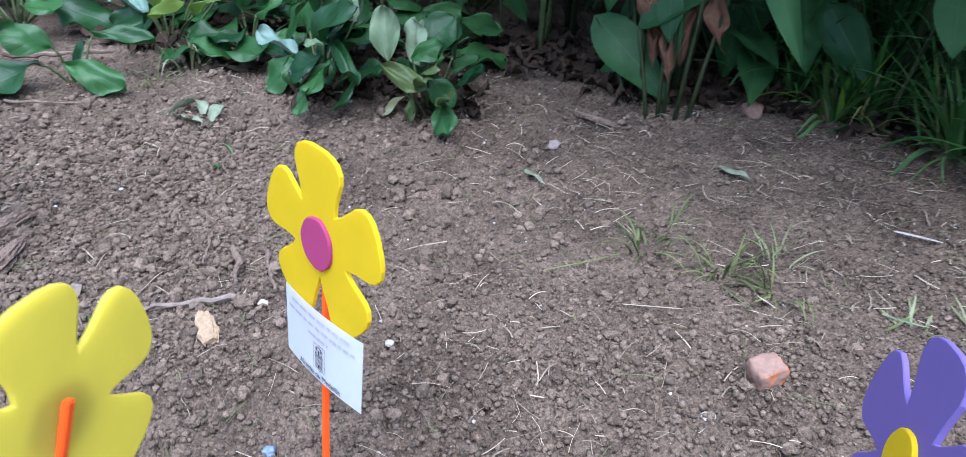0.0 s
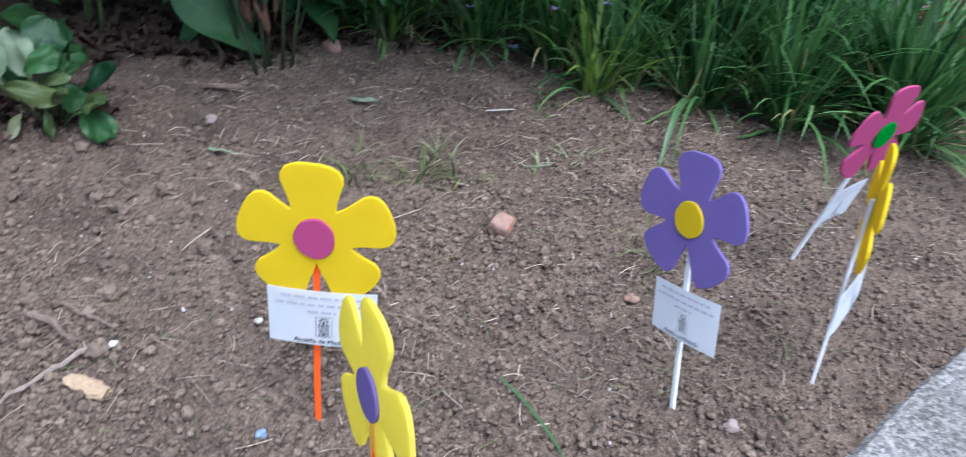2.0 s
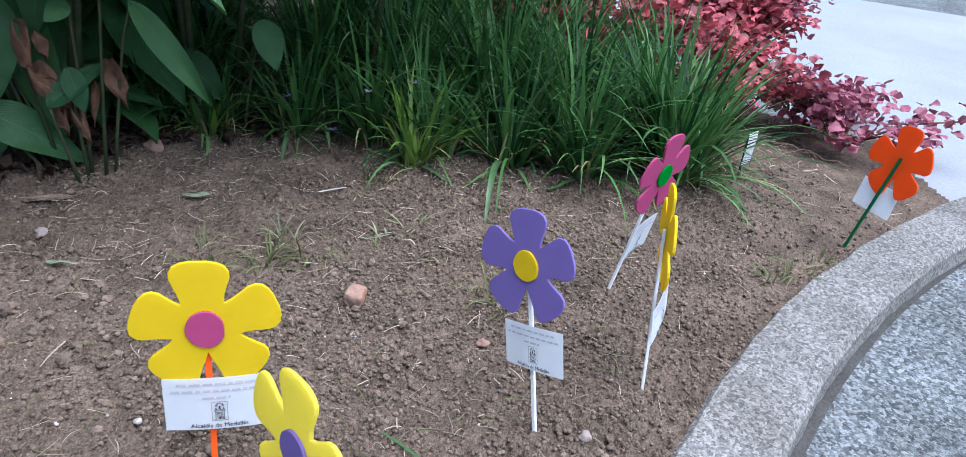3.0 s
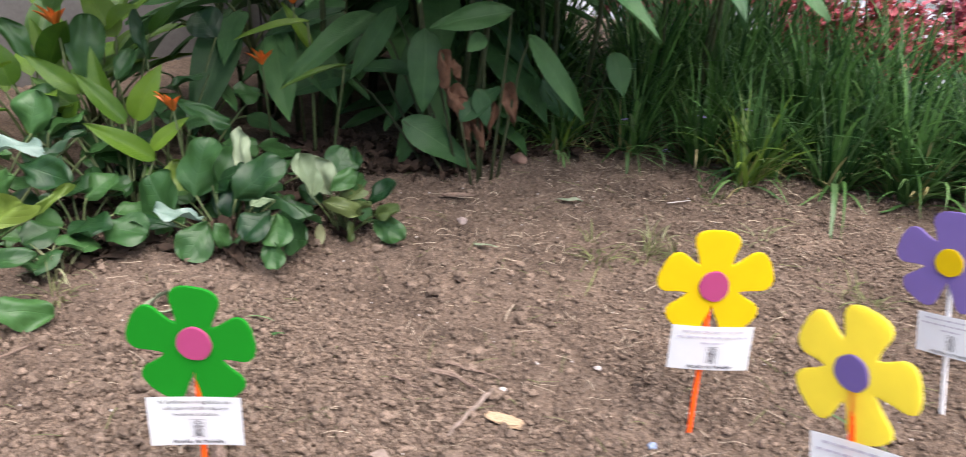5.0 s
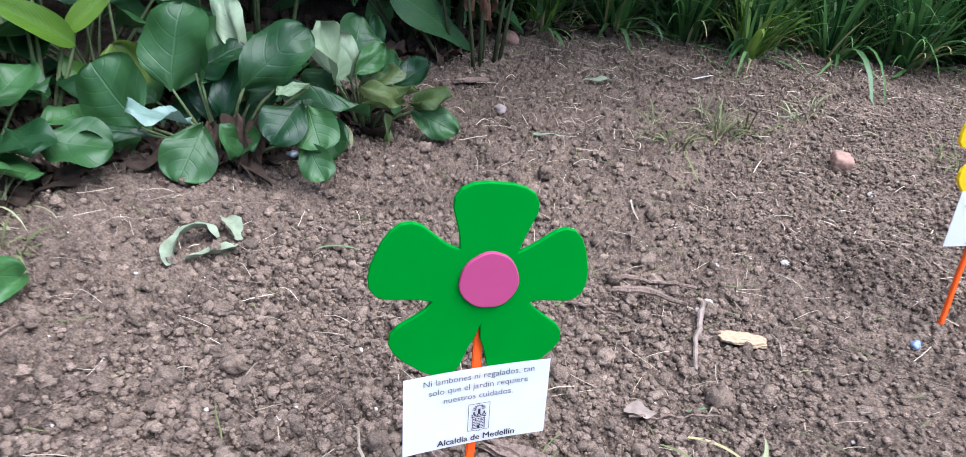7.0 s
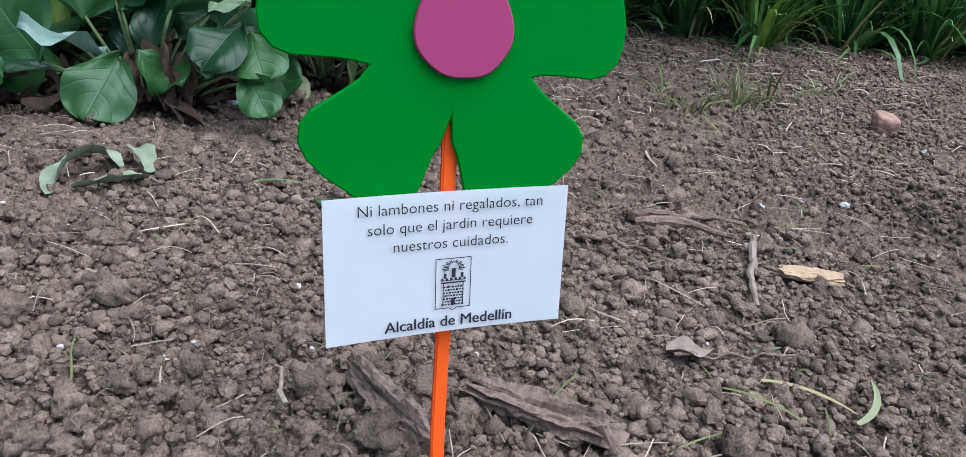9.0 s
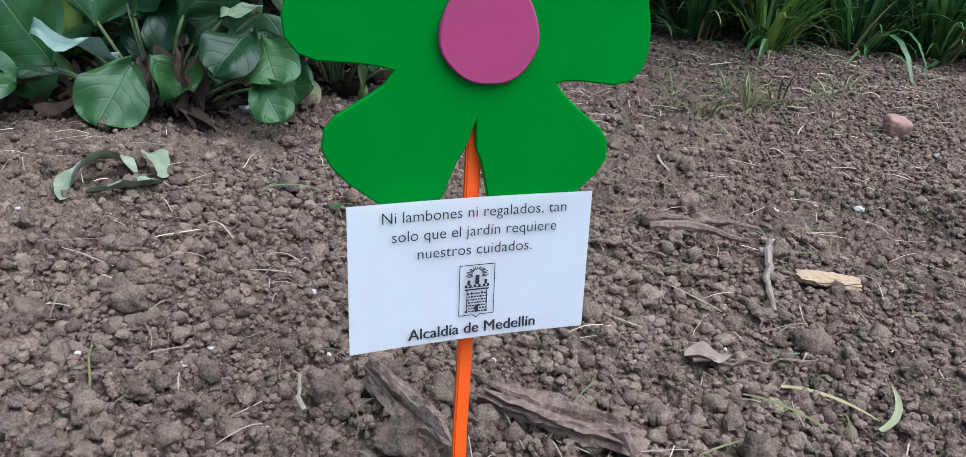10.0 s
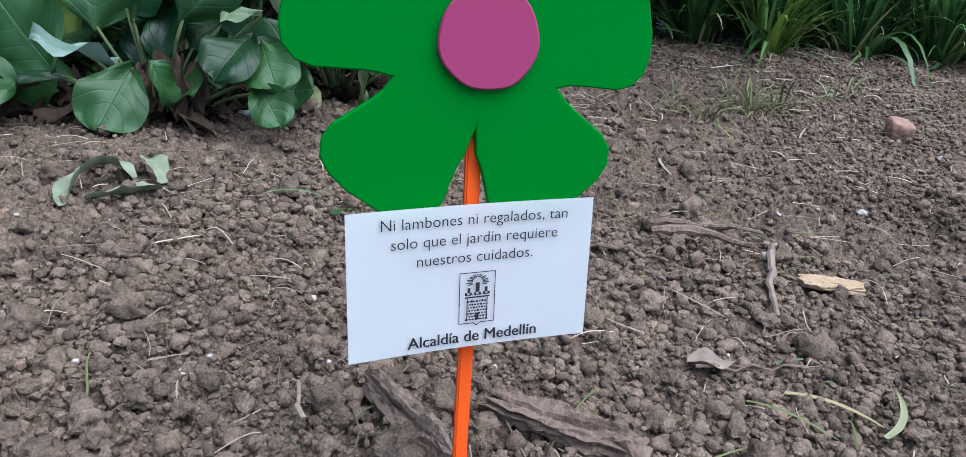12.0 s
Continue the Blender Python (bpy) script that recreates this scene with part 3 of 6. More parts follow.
def emblem_strokes():
    """A shield frame with a round stone tower and a fan of rays: four-cornered strokes, each a list of x, z."""
    q = []

    def line(x0, z0, x1, z1, w):
        d = Vector((x1 - x0, z1 - z0)).normalized() * (w / 2)
        q.append([(x0 - d.y, z0 + d.x), (x1 - d.y, z1 + d.x), (x1 + d.y, z1 - d.x), (x0 + d.y, z0 - d.x)])

    w, h = 0.0074, 0.0108
    for x0, z0, x1, z1 in ((-w, h, w, h), (-w, -h, -w, h), (w, -h, w, h), (-w, -h, -0.0015, -h), (w, -h, 0.0015, -h), (-0.0015, -h, 0, -h - 0.0012), (0.0015, -h, 0, -h - 0.0012)):
        line(x0, z0, x1, z1, 0.00034)
    for row in range(7):
        z = -0.0093 + row * 0.0013
        half = 0.0042 + (0.0007 if row == 0 else 0)
        for k in range(7):
            x = -half + (k + 0.5 * (row % 2)) * 2 * half / 7
            line(x, z, x + 2 * half / 7 - 0.0003, z, 0.00052 if (k + row) % 3 else 0.0008)
    for x in (-0.0042, 0.0042):
        line(x, -0.0097, x, 0.0006, 0.0004)
    line(-0.0052, 0.0004, 0.0052, 0.0004, 0.0006)
    line(-0.0052, 0.0014, 0.0052, 0.0014, 0.0003)
    for k in range(6):
        x = -0.0047 + k * 0.00188
        line(x - 0.0005, 0.0020, x + 0.0005, 0.0020, 0.0009)
    line(0, -0.0095, 0, -0.0064, 0.0016)
    for x in (-0.0022, 0.0022):
        line(x, -0.0018, x, -0.0008, 0.0007)
    for k in range(17):
        a = radians(-20 + 220 * k / 16)
        c, t = math.cos(a), math.sin(a)
        line(0.0021 * c, 0.0068 + 0.0021 * t, (0.0042 + 0.0007 * (k % 2)) * c, 0.0068 + 0.0033 * t, 0.00042)
    line(0, 0.0026, 0, 0.0066, 0.0017)
    for x in (-0.0036, 0.0036):
        line(x, 0.0024, x, 0.0045, 0.0012)
    return q


def strokes_mesh(name, quads, x, z, scale, material, bend, lift=0.0009):
    verts, faces = [], []
    for n, quad in enumerate(quads):
        b = len(verts)
        for u, v in quad:
            a, c = u * scale + x, v * scale + z
            verts.append((a, card_bend(a, c, bend) - lift - 0.000004 * n, c))
        faces.append((b, b + 1, b + 2, b + 3))
    return mesh_of(name, verts, faces, material, smooth=False)


def foam_flower(name, spot, yaw, lean_back, lean_side, height, card_at, turn, colours, stick, label, captions, radius=0.074, has_bloom=True, seed=1, off=(0.0, 0.0), facing=(0.0, 0.0)):
    """spot: where the stick enters the soil. card_at: height, side, roll, yaw, scale of the card. facing: how far the bloom is swung and tipped on its stick."""
    m = Matrix.Translation(spot) @ Matrix.Rotation(yaw, 4, "Z") @ Matrix.Rotation(lean_back, 4, "X") @ Matrix.Rotation(lean_side, 4, "Y")
    ob = thing(name, m, label, "garden flower", "foam flowers in the bed")
    rnd = random.Random(seed)
    bm = bmesh.new()
    half, deep, top = 0.0031, 0.0022, height + 0.012 if has_bloom else height
    bmesh.ops.create_cube(bm, size=1.0)
    bmesh.ops.scale(bm, vec=(half * 2, deep * 2, top + 0.06), verts=bm.verts)
    bmesh.ops.translate(bm, vec=(0, deep + 0.0004, (top - 0.06) / 2), verts=bm.verts)
    bmesh.ops.subdivide_edges(bm, edges=[e for e in bm.edges if abs(e.verts[0].co.z - e.verts[1].co.z) > 0.1], cuts=6)
    for v in bm.verts:
        v.co.x += 0.0007 * noise.noise(Vector((0, seed, v.co.z * 20)))
    bmesh.ops.bevel(bm, geom=[e for e in bm.edges if e.calc_face_angle(0) > 1.0], offset=0.0008, segments=2, affect="EDGES")
    part("stick", bm_mesh("stick", bm, PAINT[stick]), ob, label=stick + " painted wooden stick")
    if has_bloom:
        at = Matrix.Translation((0, 0.0, height)) @ Matrix.Rotation(facing[0], 4, "Z") @ Matrix.Rotation(facing[1], 4, "X") @ Matrix.Rotation(-turn, 4, "Y")
        bloom = part("bloom", bloom_mesh("bloom", radius, seed, FOAM[colours[0]]), ob, at)
        part("flower_centre", disc_mesh("flower_centre", radius * 0.26, FOAM[colours[1]], seed), bloom, Matrix.Translation((off[0], -0.0042, off[1])), colours[1] + " foam disc")
    hk, side, roll, kyaw, ks = card_at
    bend = rnd.uniform(0.2, 0.9) * rnd.choice((-1, 1))
    at = Matrix.Translation((side, -0.0090, hk)) @ Matrix.Rotation(kyaw, 4, "Z") @ Matrix.Rotation(-roll, 4, "Y") @ Matrix.Scale(ks, 4)
    bm = bmesh.new()
    nx, nz = 12, 6
    for y in (0.0, 0.0004):
        grid = [[bm.verts.new((-0.05 + 0.1 * i / nx, y + card_bend(-0.05 + 0.1 * i / nx, -0.03 + 0.06 * j / nz, bend), -0.03 + 0.06 * j / nz)) for i in range(nx + 1)] for j in range(nz + 1)]
        for j in range(nz):
            for i in range(nx):
                q = (grid[j][i], grid[j][i + 1], grid[j + 1][i + 1], grid[j + 1][i])
                bm.faces.new(q if y == 0 else q[::-1])
    card = part("card", bm_mesh("card", bm, CARD, True), ob, at, "white paper card with printed lines")
    y = 0.0270
    for line in captions:
        if isinstance(line, str):
            part("caption", text_mesh("caption", line, 0.0064, 0.001, y - 0.0046, INK, bend, -0.00004), card)
        else:
            x, bars = -line[0] / 2, []
            while x < line[0] / 2:
                w = rnd.uniform(0.004, 0.011)
                bars.append((x, min(x + w, line[0] / 2), y - 0.0052, y - 0.0028))
                x += w + 0.0022
            part("caption", bars_mesh("caption", bars, GREY_INK, bend), card, label="unreadable printed line")
        y -= 0.0077
    part("emblem", strokes_mesh("emblem", emblem_strokes(), 0.002, -0.0085, 1.0, INK, bend), card, label="printed round tower in a frame")
    for k in (-1, 1):
        part("caption", text_mesh("caption", "Alcaldía de Medellín", 0.0068, 0.001 + 0.00009 * k, -0.0272, INK, bend, 0.0, 0.0009 + 0.00006 * k), card)
    return ob


BARS = [(0.074,), (0.086,), (0.026,)]
foam_flower("foam_flower", (-0.328, 0.661, -0.026), -0.978, -0.101, -0.002, 0.2493, (0.1615, -0.0008, 0.017, 0.123, 1.03), -0.06, ("green", "pink"), "orange",
            "green foam flower with pink centre on an orange stick", ["Ni lambones ni regalados, tan", "solo que el jardín requiere", "nuestros cuidados."], 0.0730, seed=3, off=(0.002, 0.007))
foam_flower("foam_flower", (0.177, 0.287, -0.005), -0.885, -0.083, 0.004, 0.242, (0.155, 0.007, 0.005, -0.025, 1.06), 0.034, ("yellow", "pink"), "orange",
            "golden yellow foam flower with pink centre on an orange stick", BARS, 0.074, seed=5)
foam_flower("foam_flower", (0.02, 0.04, 0.003), -1.86, -0.177, -0.289, 0.267, (0.164, 0.017, 0.051, -0.081, 1.115), 0.95, ("lemon", "purple"), "orange",
            "lemon yellow foam flower with purple centre leaning on an orange stick", BARS, 0.074, seed=7, facing=(-0.14, 0.10))
foam_flower("foam_flower", (0.484, 0.029, 0.005), -1.872, -0.124, -0.281, 0.223, (0.116, 0.009, -0.01, -0.085, 0.996), -0.06, ("purple", "yellow"), "white",
            "purple foam flower with yellow centre on a leaning white stick", BARS, 0.074, seed=11)
foam_flower("foam_flower", (0.887, 0.046, 0.013), -0.30, 0.162, 0.142, 0.222, (0.109, -0.003, 0.024, 0.181, 1.068), 0.155, ("pink", "green"), "white",
            "pink foam flower with green centre on a leaning white stick", BARS, 0.074, seed=13)
foam_flower("foam_flower", (0.657, -0.077, 0.001), 0.322, -0.044, 0.145, 0.231, (0.129, -0.006, 0.258, -0.293, 1.017), -0.06, ("yellow", "purple"), "white",
            "yellow foam flower on a white stick near the kerb", BARS, 0.074, seed=17)
foam_flower("foam_flower", (1.34, -0.32, -0.006), 0.776, 0.239, -0.087, 0.201, (0.119, 0.012, -0.106, -0.034, 0.975), -0.23, ("orange", "yellow"), "green",
            "orange foam flower on a dark green stick beside the kerb", BARS, 0.074, seed=19)
foam_flower("foam_flower", (-0.640, 1.040, -0.031), -0.916, -0.27, -0.153, 0.195, (0.096, -0.002, 0.042, 0.129, 0.999), 0.147, ("orange", "yellow"), "white",
            "orange foam flower with card on a white stick", BARS, 0.074, seed=23)
foam_flower("card_stake", (1.57, -0.065, 0.0), -0.3, 0.0, 0.05, 0.12, (0.082, 0.0, 1.52, 0.0, 0.8), 0, ("orange", "yellow"), "green",
            "white card on a green stick beside the grass", BARS, has_bloom=False, seed=29)


# ---- plants ----
def leaf_shape(length, width, profile, arch, fold, wave, seed, nu=4, nv=10):
    """A leaf along +y from its stalk end, face up. profile(v): half width."""
    tip_dense = profile is round_leaf
    verts, uvs, faces = [], [], []
    off = Vector((seed * 3.7, 0, 0))
    for j in range(nv + 1):
        v = math.sin(0.5 * math.pi * j / nv) if tip_dense else j / nv
        w = width * 0.5 * profile(v)
        for i in range(-nu, nu + 1):
            u = i / nu
            x = u * w
            y = length * (v - 0.06 * arch * v * v)
            z = -arch * length * v * v * 0.5 + fold * abs(x) - 0.5 * fold * x * x / (width + 1e-6)
            z += wave * width * noise.noise(Vector((u * 1.1, v * 2.4, 0)) + off) * (0.3 + abs(u))
            verts.append((x, y, z))
            uvs.append((0.5 + 0.5 * u, v))
    m = 2 * nu + 1
    for j in range(nv):
        for i in range(m - 1):
            a = j * m + i
            faces.append((a, a + 1, a + 1 + m, a + m))
    return verts, faces, uvs


def round_leaf(v):
    return max(0.04, max(0.0, math.sin(math.pi * min(1.0, v) ** 1.25)) ** 0.40 * (0.66 + 0.34 * smoothstep(0.0, 0.5, v)))


def lance_leaf(v):
    return max(0.015, (math.sin(math.pi * v ** 0.72) ** 0.85) if v < 0.995 else 0.015)


def leaf_set(name, count, profile, material, ratio, arch, fold, wave, nu=4, nv=10):
    return [mesh_of(name, *leaf_shape(1.0, ratio * random.uniform(0.88, 1.12), profile, arch * random.uniform(0.4, 1.6), fold * random.uniform(0.5, 1.4), wave, n, nu, nv)[:2],
                    material, uvs=leaf_shape(1.0, ratio, profile, arch, fold, wave, n, nu, nv)[2]) for n in range(count)]


BERGENIA_LEAVES = leaf_set("leaf", 12, round_leaf, BERGENIA, 0.90, 0.26, 0.18, 0.24, 5, 12)
LIME_BERG_LEAVES = leaf_set("leaf", 4, round_leaf, BERG_LIME, 0.85, 0.25, 0.28, 0.32, 5, 12)
OLIVE_LEAVES = leaf_set("leaf", 3, round_leaf, BERG_OLIVE, 0.85, 0.25, 0.24, 0.28, 5, 12)
DARK_BROWN_LEAVES = leaf_set("dry_leaf", 3, lance_leaf, SHADE_HUMUS, 0.20, 1.0, 1.4, 2.4, 4, 18)
SHEEN_LEAVES = leaf_set("leaf", 3, round_leaf, BERG_SHEEN, 0.9, 0.3, 0.2, 0.3, 5, 12)
PALE_LEAVES = leaf_set("leaf", 2, round_leaf, BERG_PALE, 0.8, 0.3, 0.3, 0.35)
LIME_LEAVES = leaf_set("leaf", 5, lance_leaf, LIME, 0.30, 0.28, 0.5, 0.10, 3, 12)
CANNA_LEAVES = leaf_set("leaf", 6, lance_leaf, CANNA, 0.32, 0.45, 0.30, 0.16, 3, 14)
BROWN_LEAVES = leaf_set("dry_leaf", 4, lance_leaf, DRY_LEAF, 0.20, 1.0, 1.4, 2.4, 4, 18)
ROUND_RED = [leaf_shape(1.0, 0.85, round_leaf, 0.3, 0.4, 0.25, n, 2, 4) for n in range(5)]


def place_leaf(plant, root, tip_from, azimuth, pitch, length, leaves, roll=0.0, stalk=0.0022, material=STALK):
    """A leaf whose stalk end is at tip_from, on a stalk bending up from root; both in the plant's own axes."""
    a, p = radians(azimuth), radians(pitch)
    d = Vector((math.cos(a) * math.cos(p), math.sin(a) * math.cos(p), math.sin(p)))
    n = Vector((-math.cos(a) * math.sin(p), -math.sin(a) * math.sin(p), math.cos(p)))
    n = Matrix.Rotation(radians(roll), 3, d) @ n
    at = Matrix.Translation(tip_from) @ rot_to(d, n) @ Matrix.Scale(length, 4)
    leaf = part("leaf", random.choice(leaves), plant, at)
    if stalk:
        r, e = Vector(root), Vector(tip_from)
        mid = (r + e) / 2 + Vector((0, 0, 0.25 * (e - r).length)) * 0.6
        pts = [r.lerp(mid, t).lerp(mid.lerp(e, t), t) for t in (0, 0.25, 0.5, 0.75, 1)]
        pts[-1] = e + d * length * 0.02
        part("stalk", mesh_of("stalk", *tube(pts, [stalk * 1.4, stalk * 1.2, stalk * 1.1, stalk, stalk * 0.9], 6), material), plant)
    return leaf


def rosette(name, x, y, rows, leaves, label, stalk=0.0022, category="plant", root=(0.0, 0.0), canes=0):
    """rows: offset x, offset y, height of each leaf's stalk end, azimuth, pitch, length, roll. canes: upright stems that carry the leaves."""
    z = ground_z(x, y)
    plant = thing(name, pose(x, y, z), label, category)
    top = max(r[2] for r in rows)
    stems = []
    for k in range(canes):
        a = 2.4 * k + x * 9
        foot, head = Vector((0.05 * math.cos(a), 0.05 * math.sin(a), -0.01)), Vector((0.13 * math.cos(a), 0.13 * math.sin(a), top))
        stems.append((foot, head))
        part("stem", mesh_of("stem", *tube([foot, foot.lerp(head, 0.35) + Vector((0.01, -0.01, 0)), foot.lerp(head, 0.7), head], [0.008, 0.007, 0.006, 0.003], 8), CANE), plant)
    for n, (dx, dy, h, az, pitch, ln, roll) in enumerate(rows):
        if stems:
            foot, head = min(stems, key=lambda q: (q[1] - Vector((dx, dy, top))).length)
            place_leaf(plant, foot.lerp(head, min(0.97, max(0.05, (h - 0.10) / top))), (dx, dy, h), az, pitch, ln, leaves, roll, stalk)
        else:
            place_leaf(plant, (dx * 0.15 + root[0], dy * 0.15 + root[1], -0.005), (dx, dy, h), az, pitch, ln, leaves, roll, stalk)
    return plant


def scatter_rows(count, spread, h0, h1, length, pitch0, pitch1, seed):
    rnd = random.Random(seed)
    rows = []
    for n in range(count):
        a = n * 137.5 + rnd.uniform(-25, 25)
        r = spread * math.sqrt((n + 0.5) / count)
        k = r / spread
        h, ln = h1 + (h0 - h1) * k + rnd.uniform(-0.015, 0.015), length * rnd.uniform(0.75, 1.2)
        az, pitch, roll = a + rnd.uniform(-30, 30), pitch1 + (pitch0 - pitch1) * k + rnd.uniform(-12, 12), rnd.uniform(-25, 25)
        least = math.degrees(math.asin(max(-1.0, min(0.9, (0.035 - h) / ln))))
        rows.append((r * math.cos(radians(a)), r * math.sin(radians(a)), h, az, max(pitch, least), ln, roll))
    return rows


def grown_plant(name, x, y, rows, leaves, label, front, ratio, stalk=0.0022, material=STALK, splay=0.12):
    """rows: each leaf's stalk end and tip, from the plant's root, its width, and how far its face turns from the sky towards front."""
    plant = thing(name, pose(x, y, 0.02), label, "plant")
    add_leaves(plant, rows, leaves, front, ratio, stalk, material, splay=splay)
    return plant


def add_leaves(plant, rows, leaves, front, ratio, stalk=0.0022, material=STALK, name="leaf", label="", splay=0.12):
    rnd = random.Random(len(rows) * 7 + round(rows[0][0] * 1000))
    for bx, by, bz, tx, ty, tz, wide, turn in rows:
        base, tip = Vector((bx, by, bz)), Vector((tx, ty, tz))
        n = Vector((front[0] * turn, front[1] * turn, 1.0 - turn + 0.12)) + Vector((rnd.uniform(-0.2, 0.2), rnd.uniform(-0.2, 0.2), 0))
        ln = (tip - base).length
        me = rnd.choice(leaves)
        end = max((v.co for v in me.vertices if abs(v.co.x) < 0.02), key=lambda c: c.y)
        chord, sag = math.hypot(end.y, end.z), math.atan2(end.z, end.y)
        at = Matrix.Translation(base) @ rot_to(tip - base, n) @ Matrix.Rotation(-sag, 4, "X") @ Matrix.Diagonal((wide / ratio, ln / chord, ln / chord, 1))
        part(name, me, plant, at, label)
        if not stalk:
            continue
        foot = Vector((bx * splay, by * splay, -0.015))
        mid = foot.lerp(base, 0.5) + Vector((0, 0, 0.15 * (base - foot).length))
        pts = [foot.lerp(mid, t).lerp(mid.lerp(base, t), t) for t in (0, 0.25, 0.5, 0.75)] + [base + (tip - base) * 0.03]
        part("stalk", mesh_of("stalk", *tube(pts, [stalk * k for k in (1.5, 1.25, 1.1, 1.0, 0.85)], 6), material), plant)


BERG_A = [
    (-0.025, 0.058, 0.089, 0.025, 0.069, 0.194, 0.114, 0.6),
    (-0.066, 0.077, 0.044, -0.067, 0.154, 0.119, 0.101, 0.75),
    (-0.070, 0.061, 0.043, -0.126, 0.141, 0.042, 0.053, 0.3),
    (-0.042, -0.004, 0.061, -0.106, -0.012, 0.012, 0.068, 0.8),
    (-0.005, -0.039, 0.107, 0.071, -0.090, 0.180, 0.083, 0.6),
    (0.000, 0.000, 0.055, 0.035, -0.006, 0.134, 0.048, 0.7),
    (0.017, -0.114, 0.101, -0.041, -0.107, 0.059, 0.059, 0.6),
    (0.028, -0.116, 0.093, -0.007, -0.160, 0.049, 0.066, 0.7),
    (-0.007, -0.135, 0.058, -0.023, -0.175, 0.018, 0.047, 0.7),
    (0.027, -0.063, 0.105, 0.078, -0.180, 0.074, 0.027, 0.2),
]
BERG_A_BACK = [
    (0.020, 0.020, 0.060, 0.075, 0.080, 0.085, 0.080, 0.2),
    (0.030, -0.020, 0.070, 0.100, -0.040, 0.110, 0.075, 0.3),
    (0.040, 0.060, 0.090, 0.080, 0.140, 0.110, 0.090, 0.4),
    (0.060, -0.060, 0.050, 0.110, -0.120, 0.070, 0.070, 0.3),
    (-0.010, 0.100, 0.060, 0.010, 0.180, 0.070, 0.085, 0.3),
    (0.010, 0.030, 0.040, 0.050, 0.050, 0.090, 0.060, 0.8),
    (-0.010, -0.030, 0.040, -0.030, -0.070, 0.035, 0.055, 0.6),
    (0.030, 0.000, 0.020, 0.060, -0.030, 0.050, 0.070, 0.7),
    (0.020, 0.060, 0.020, 0.030, 0.110, 0.045, 0.070, 0.7),
    (-0.030, 0.090, 0.030, -0.060, 0.150, 0.020, 0.075, 0.5),
    (0.050, -0.100, 0.030, 0.060, -0.160, 0.040, 0.065, 0.6),
    (0.000, 0.040, 0.110, 0.060, 0.000, 0.140, 0.080, 0.1),
]
BERG_A_SOUTH = [
    (-0.001, 0.030, 0.099, 0.081, 0.043, 0.160, 0.071, 0.6),
    (0.027, -0.053, 0.077, 0.004, -0.071, 0.037, 0.040, 0.8),
    (-0.050, -0.035, 0.074, -0.041, -0.056, 0.030, 0.039, 0.8),
]
BERG_A_PALE = [
    (0.062, 0.009, 0.125, 0.085, 0.056, 0.205, 0.049, 0.8),
    (0.021, -0.124, 0.122, -0.013, -0.097, 0.115, 0.022, 0.3),
]
BERG_B = [
    (0.041, 0.006, 0.094, 0.057, 0.020, 0.161, 0.034, 0.8),
    (0.018, 0.008, 0.085, 0.019, -0.043, 0.113, 0.047, 0.5),
    (0.018, -0.066, 0.038, 0.029, -0.142, 0.016, 0.053, 0.6),
    (-0.006, 0.064, 0.085, -0.032, 0.074, 0.050, 0.052, 0.8),
    (0.045, -0.020, 0.050, 0.090, -0.060, 0.095, 0.050, 0.4),
    (0.040, 0.030, 0.060, 0.090, 0.060, 0.080, 0.055, 0.3),
]
BERG_B_OLIVE = [
    (-0.002, 0.005, 0.058, 0.011, -0.051, 0.101, 0.038, 0.5),
    (-0.014, 0.007, 0.038, -0.006, -0.088, 0.083, 0.037, 0.4),
    (0.027, -0.063, 0.044, 0.032, -0.126, 0.070, 0.049, 0.5),
]
BERG_B_PALE = [
    (-0.009, 0.022, 0.075, -0.022, 0.052, 0.153, 0.064, 0.55),
    (0.009, 0.054, 0.068, -0.007, 0.092, 0.137, 0.041, 0.6),
]
BERG_C = [
    (0.027, 0.035, 0.081, 0.139, 0.037, 0.065, 0.042, 0.40),
    (0.000, -0.051, 0.052, 0.107, -0.074, 0.017, 0.056, 0.50),
    (-0.048, -0.030, 0.046, -0.131, -0.097, 0.014, 0.088, 0.55),
    (-0.016, -0.034, 0.077, -0.085, -0.072, 0.115, 0.065, 0.55),
    (0.008, -0.020, 0.020, 0.030, -0.010, 0.080, 0.035, 0.70),
]
BERG_D = [
    (-0.008, 0.010, 0.078, -0.043, 0.053, 0.168, 0.104, 0.7),
    (-0.021, -0.006, 0.050, -0.120, 0.036, 0.018, 0.072, 0.6),
    (-0.017, -0.026, 0.066, -0.063, -0.080, 0.012, 0.064, 0.8),
    (0.232, -0.049, 0.198, 0.151, -0.028, 0.168, 0.028, 0.2),
    (0.126, 0.002, 0.146, 0.165, -0.110, 0.130, 0.064, 0.6),
    (0.188, 0.085, 0.169, 0.224, 0.104, 0.248, 0.082, 0.7),
    (0.084, 0.023, 0.133, 0.014, 0.063, 0.177, 0.036, 0.2),
    (0.070, 0.041, 0.090, 0.090, -0.032, 0.143, 0.060, 0.5),
]
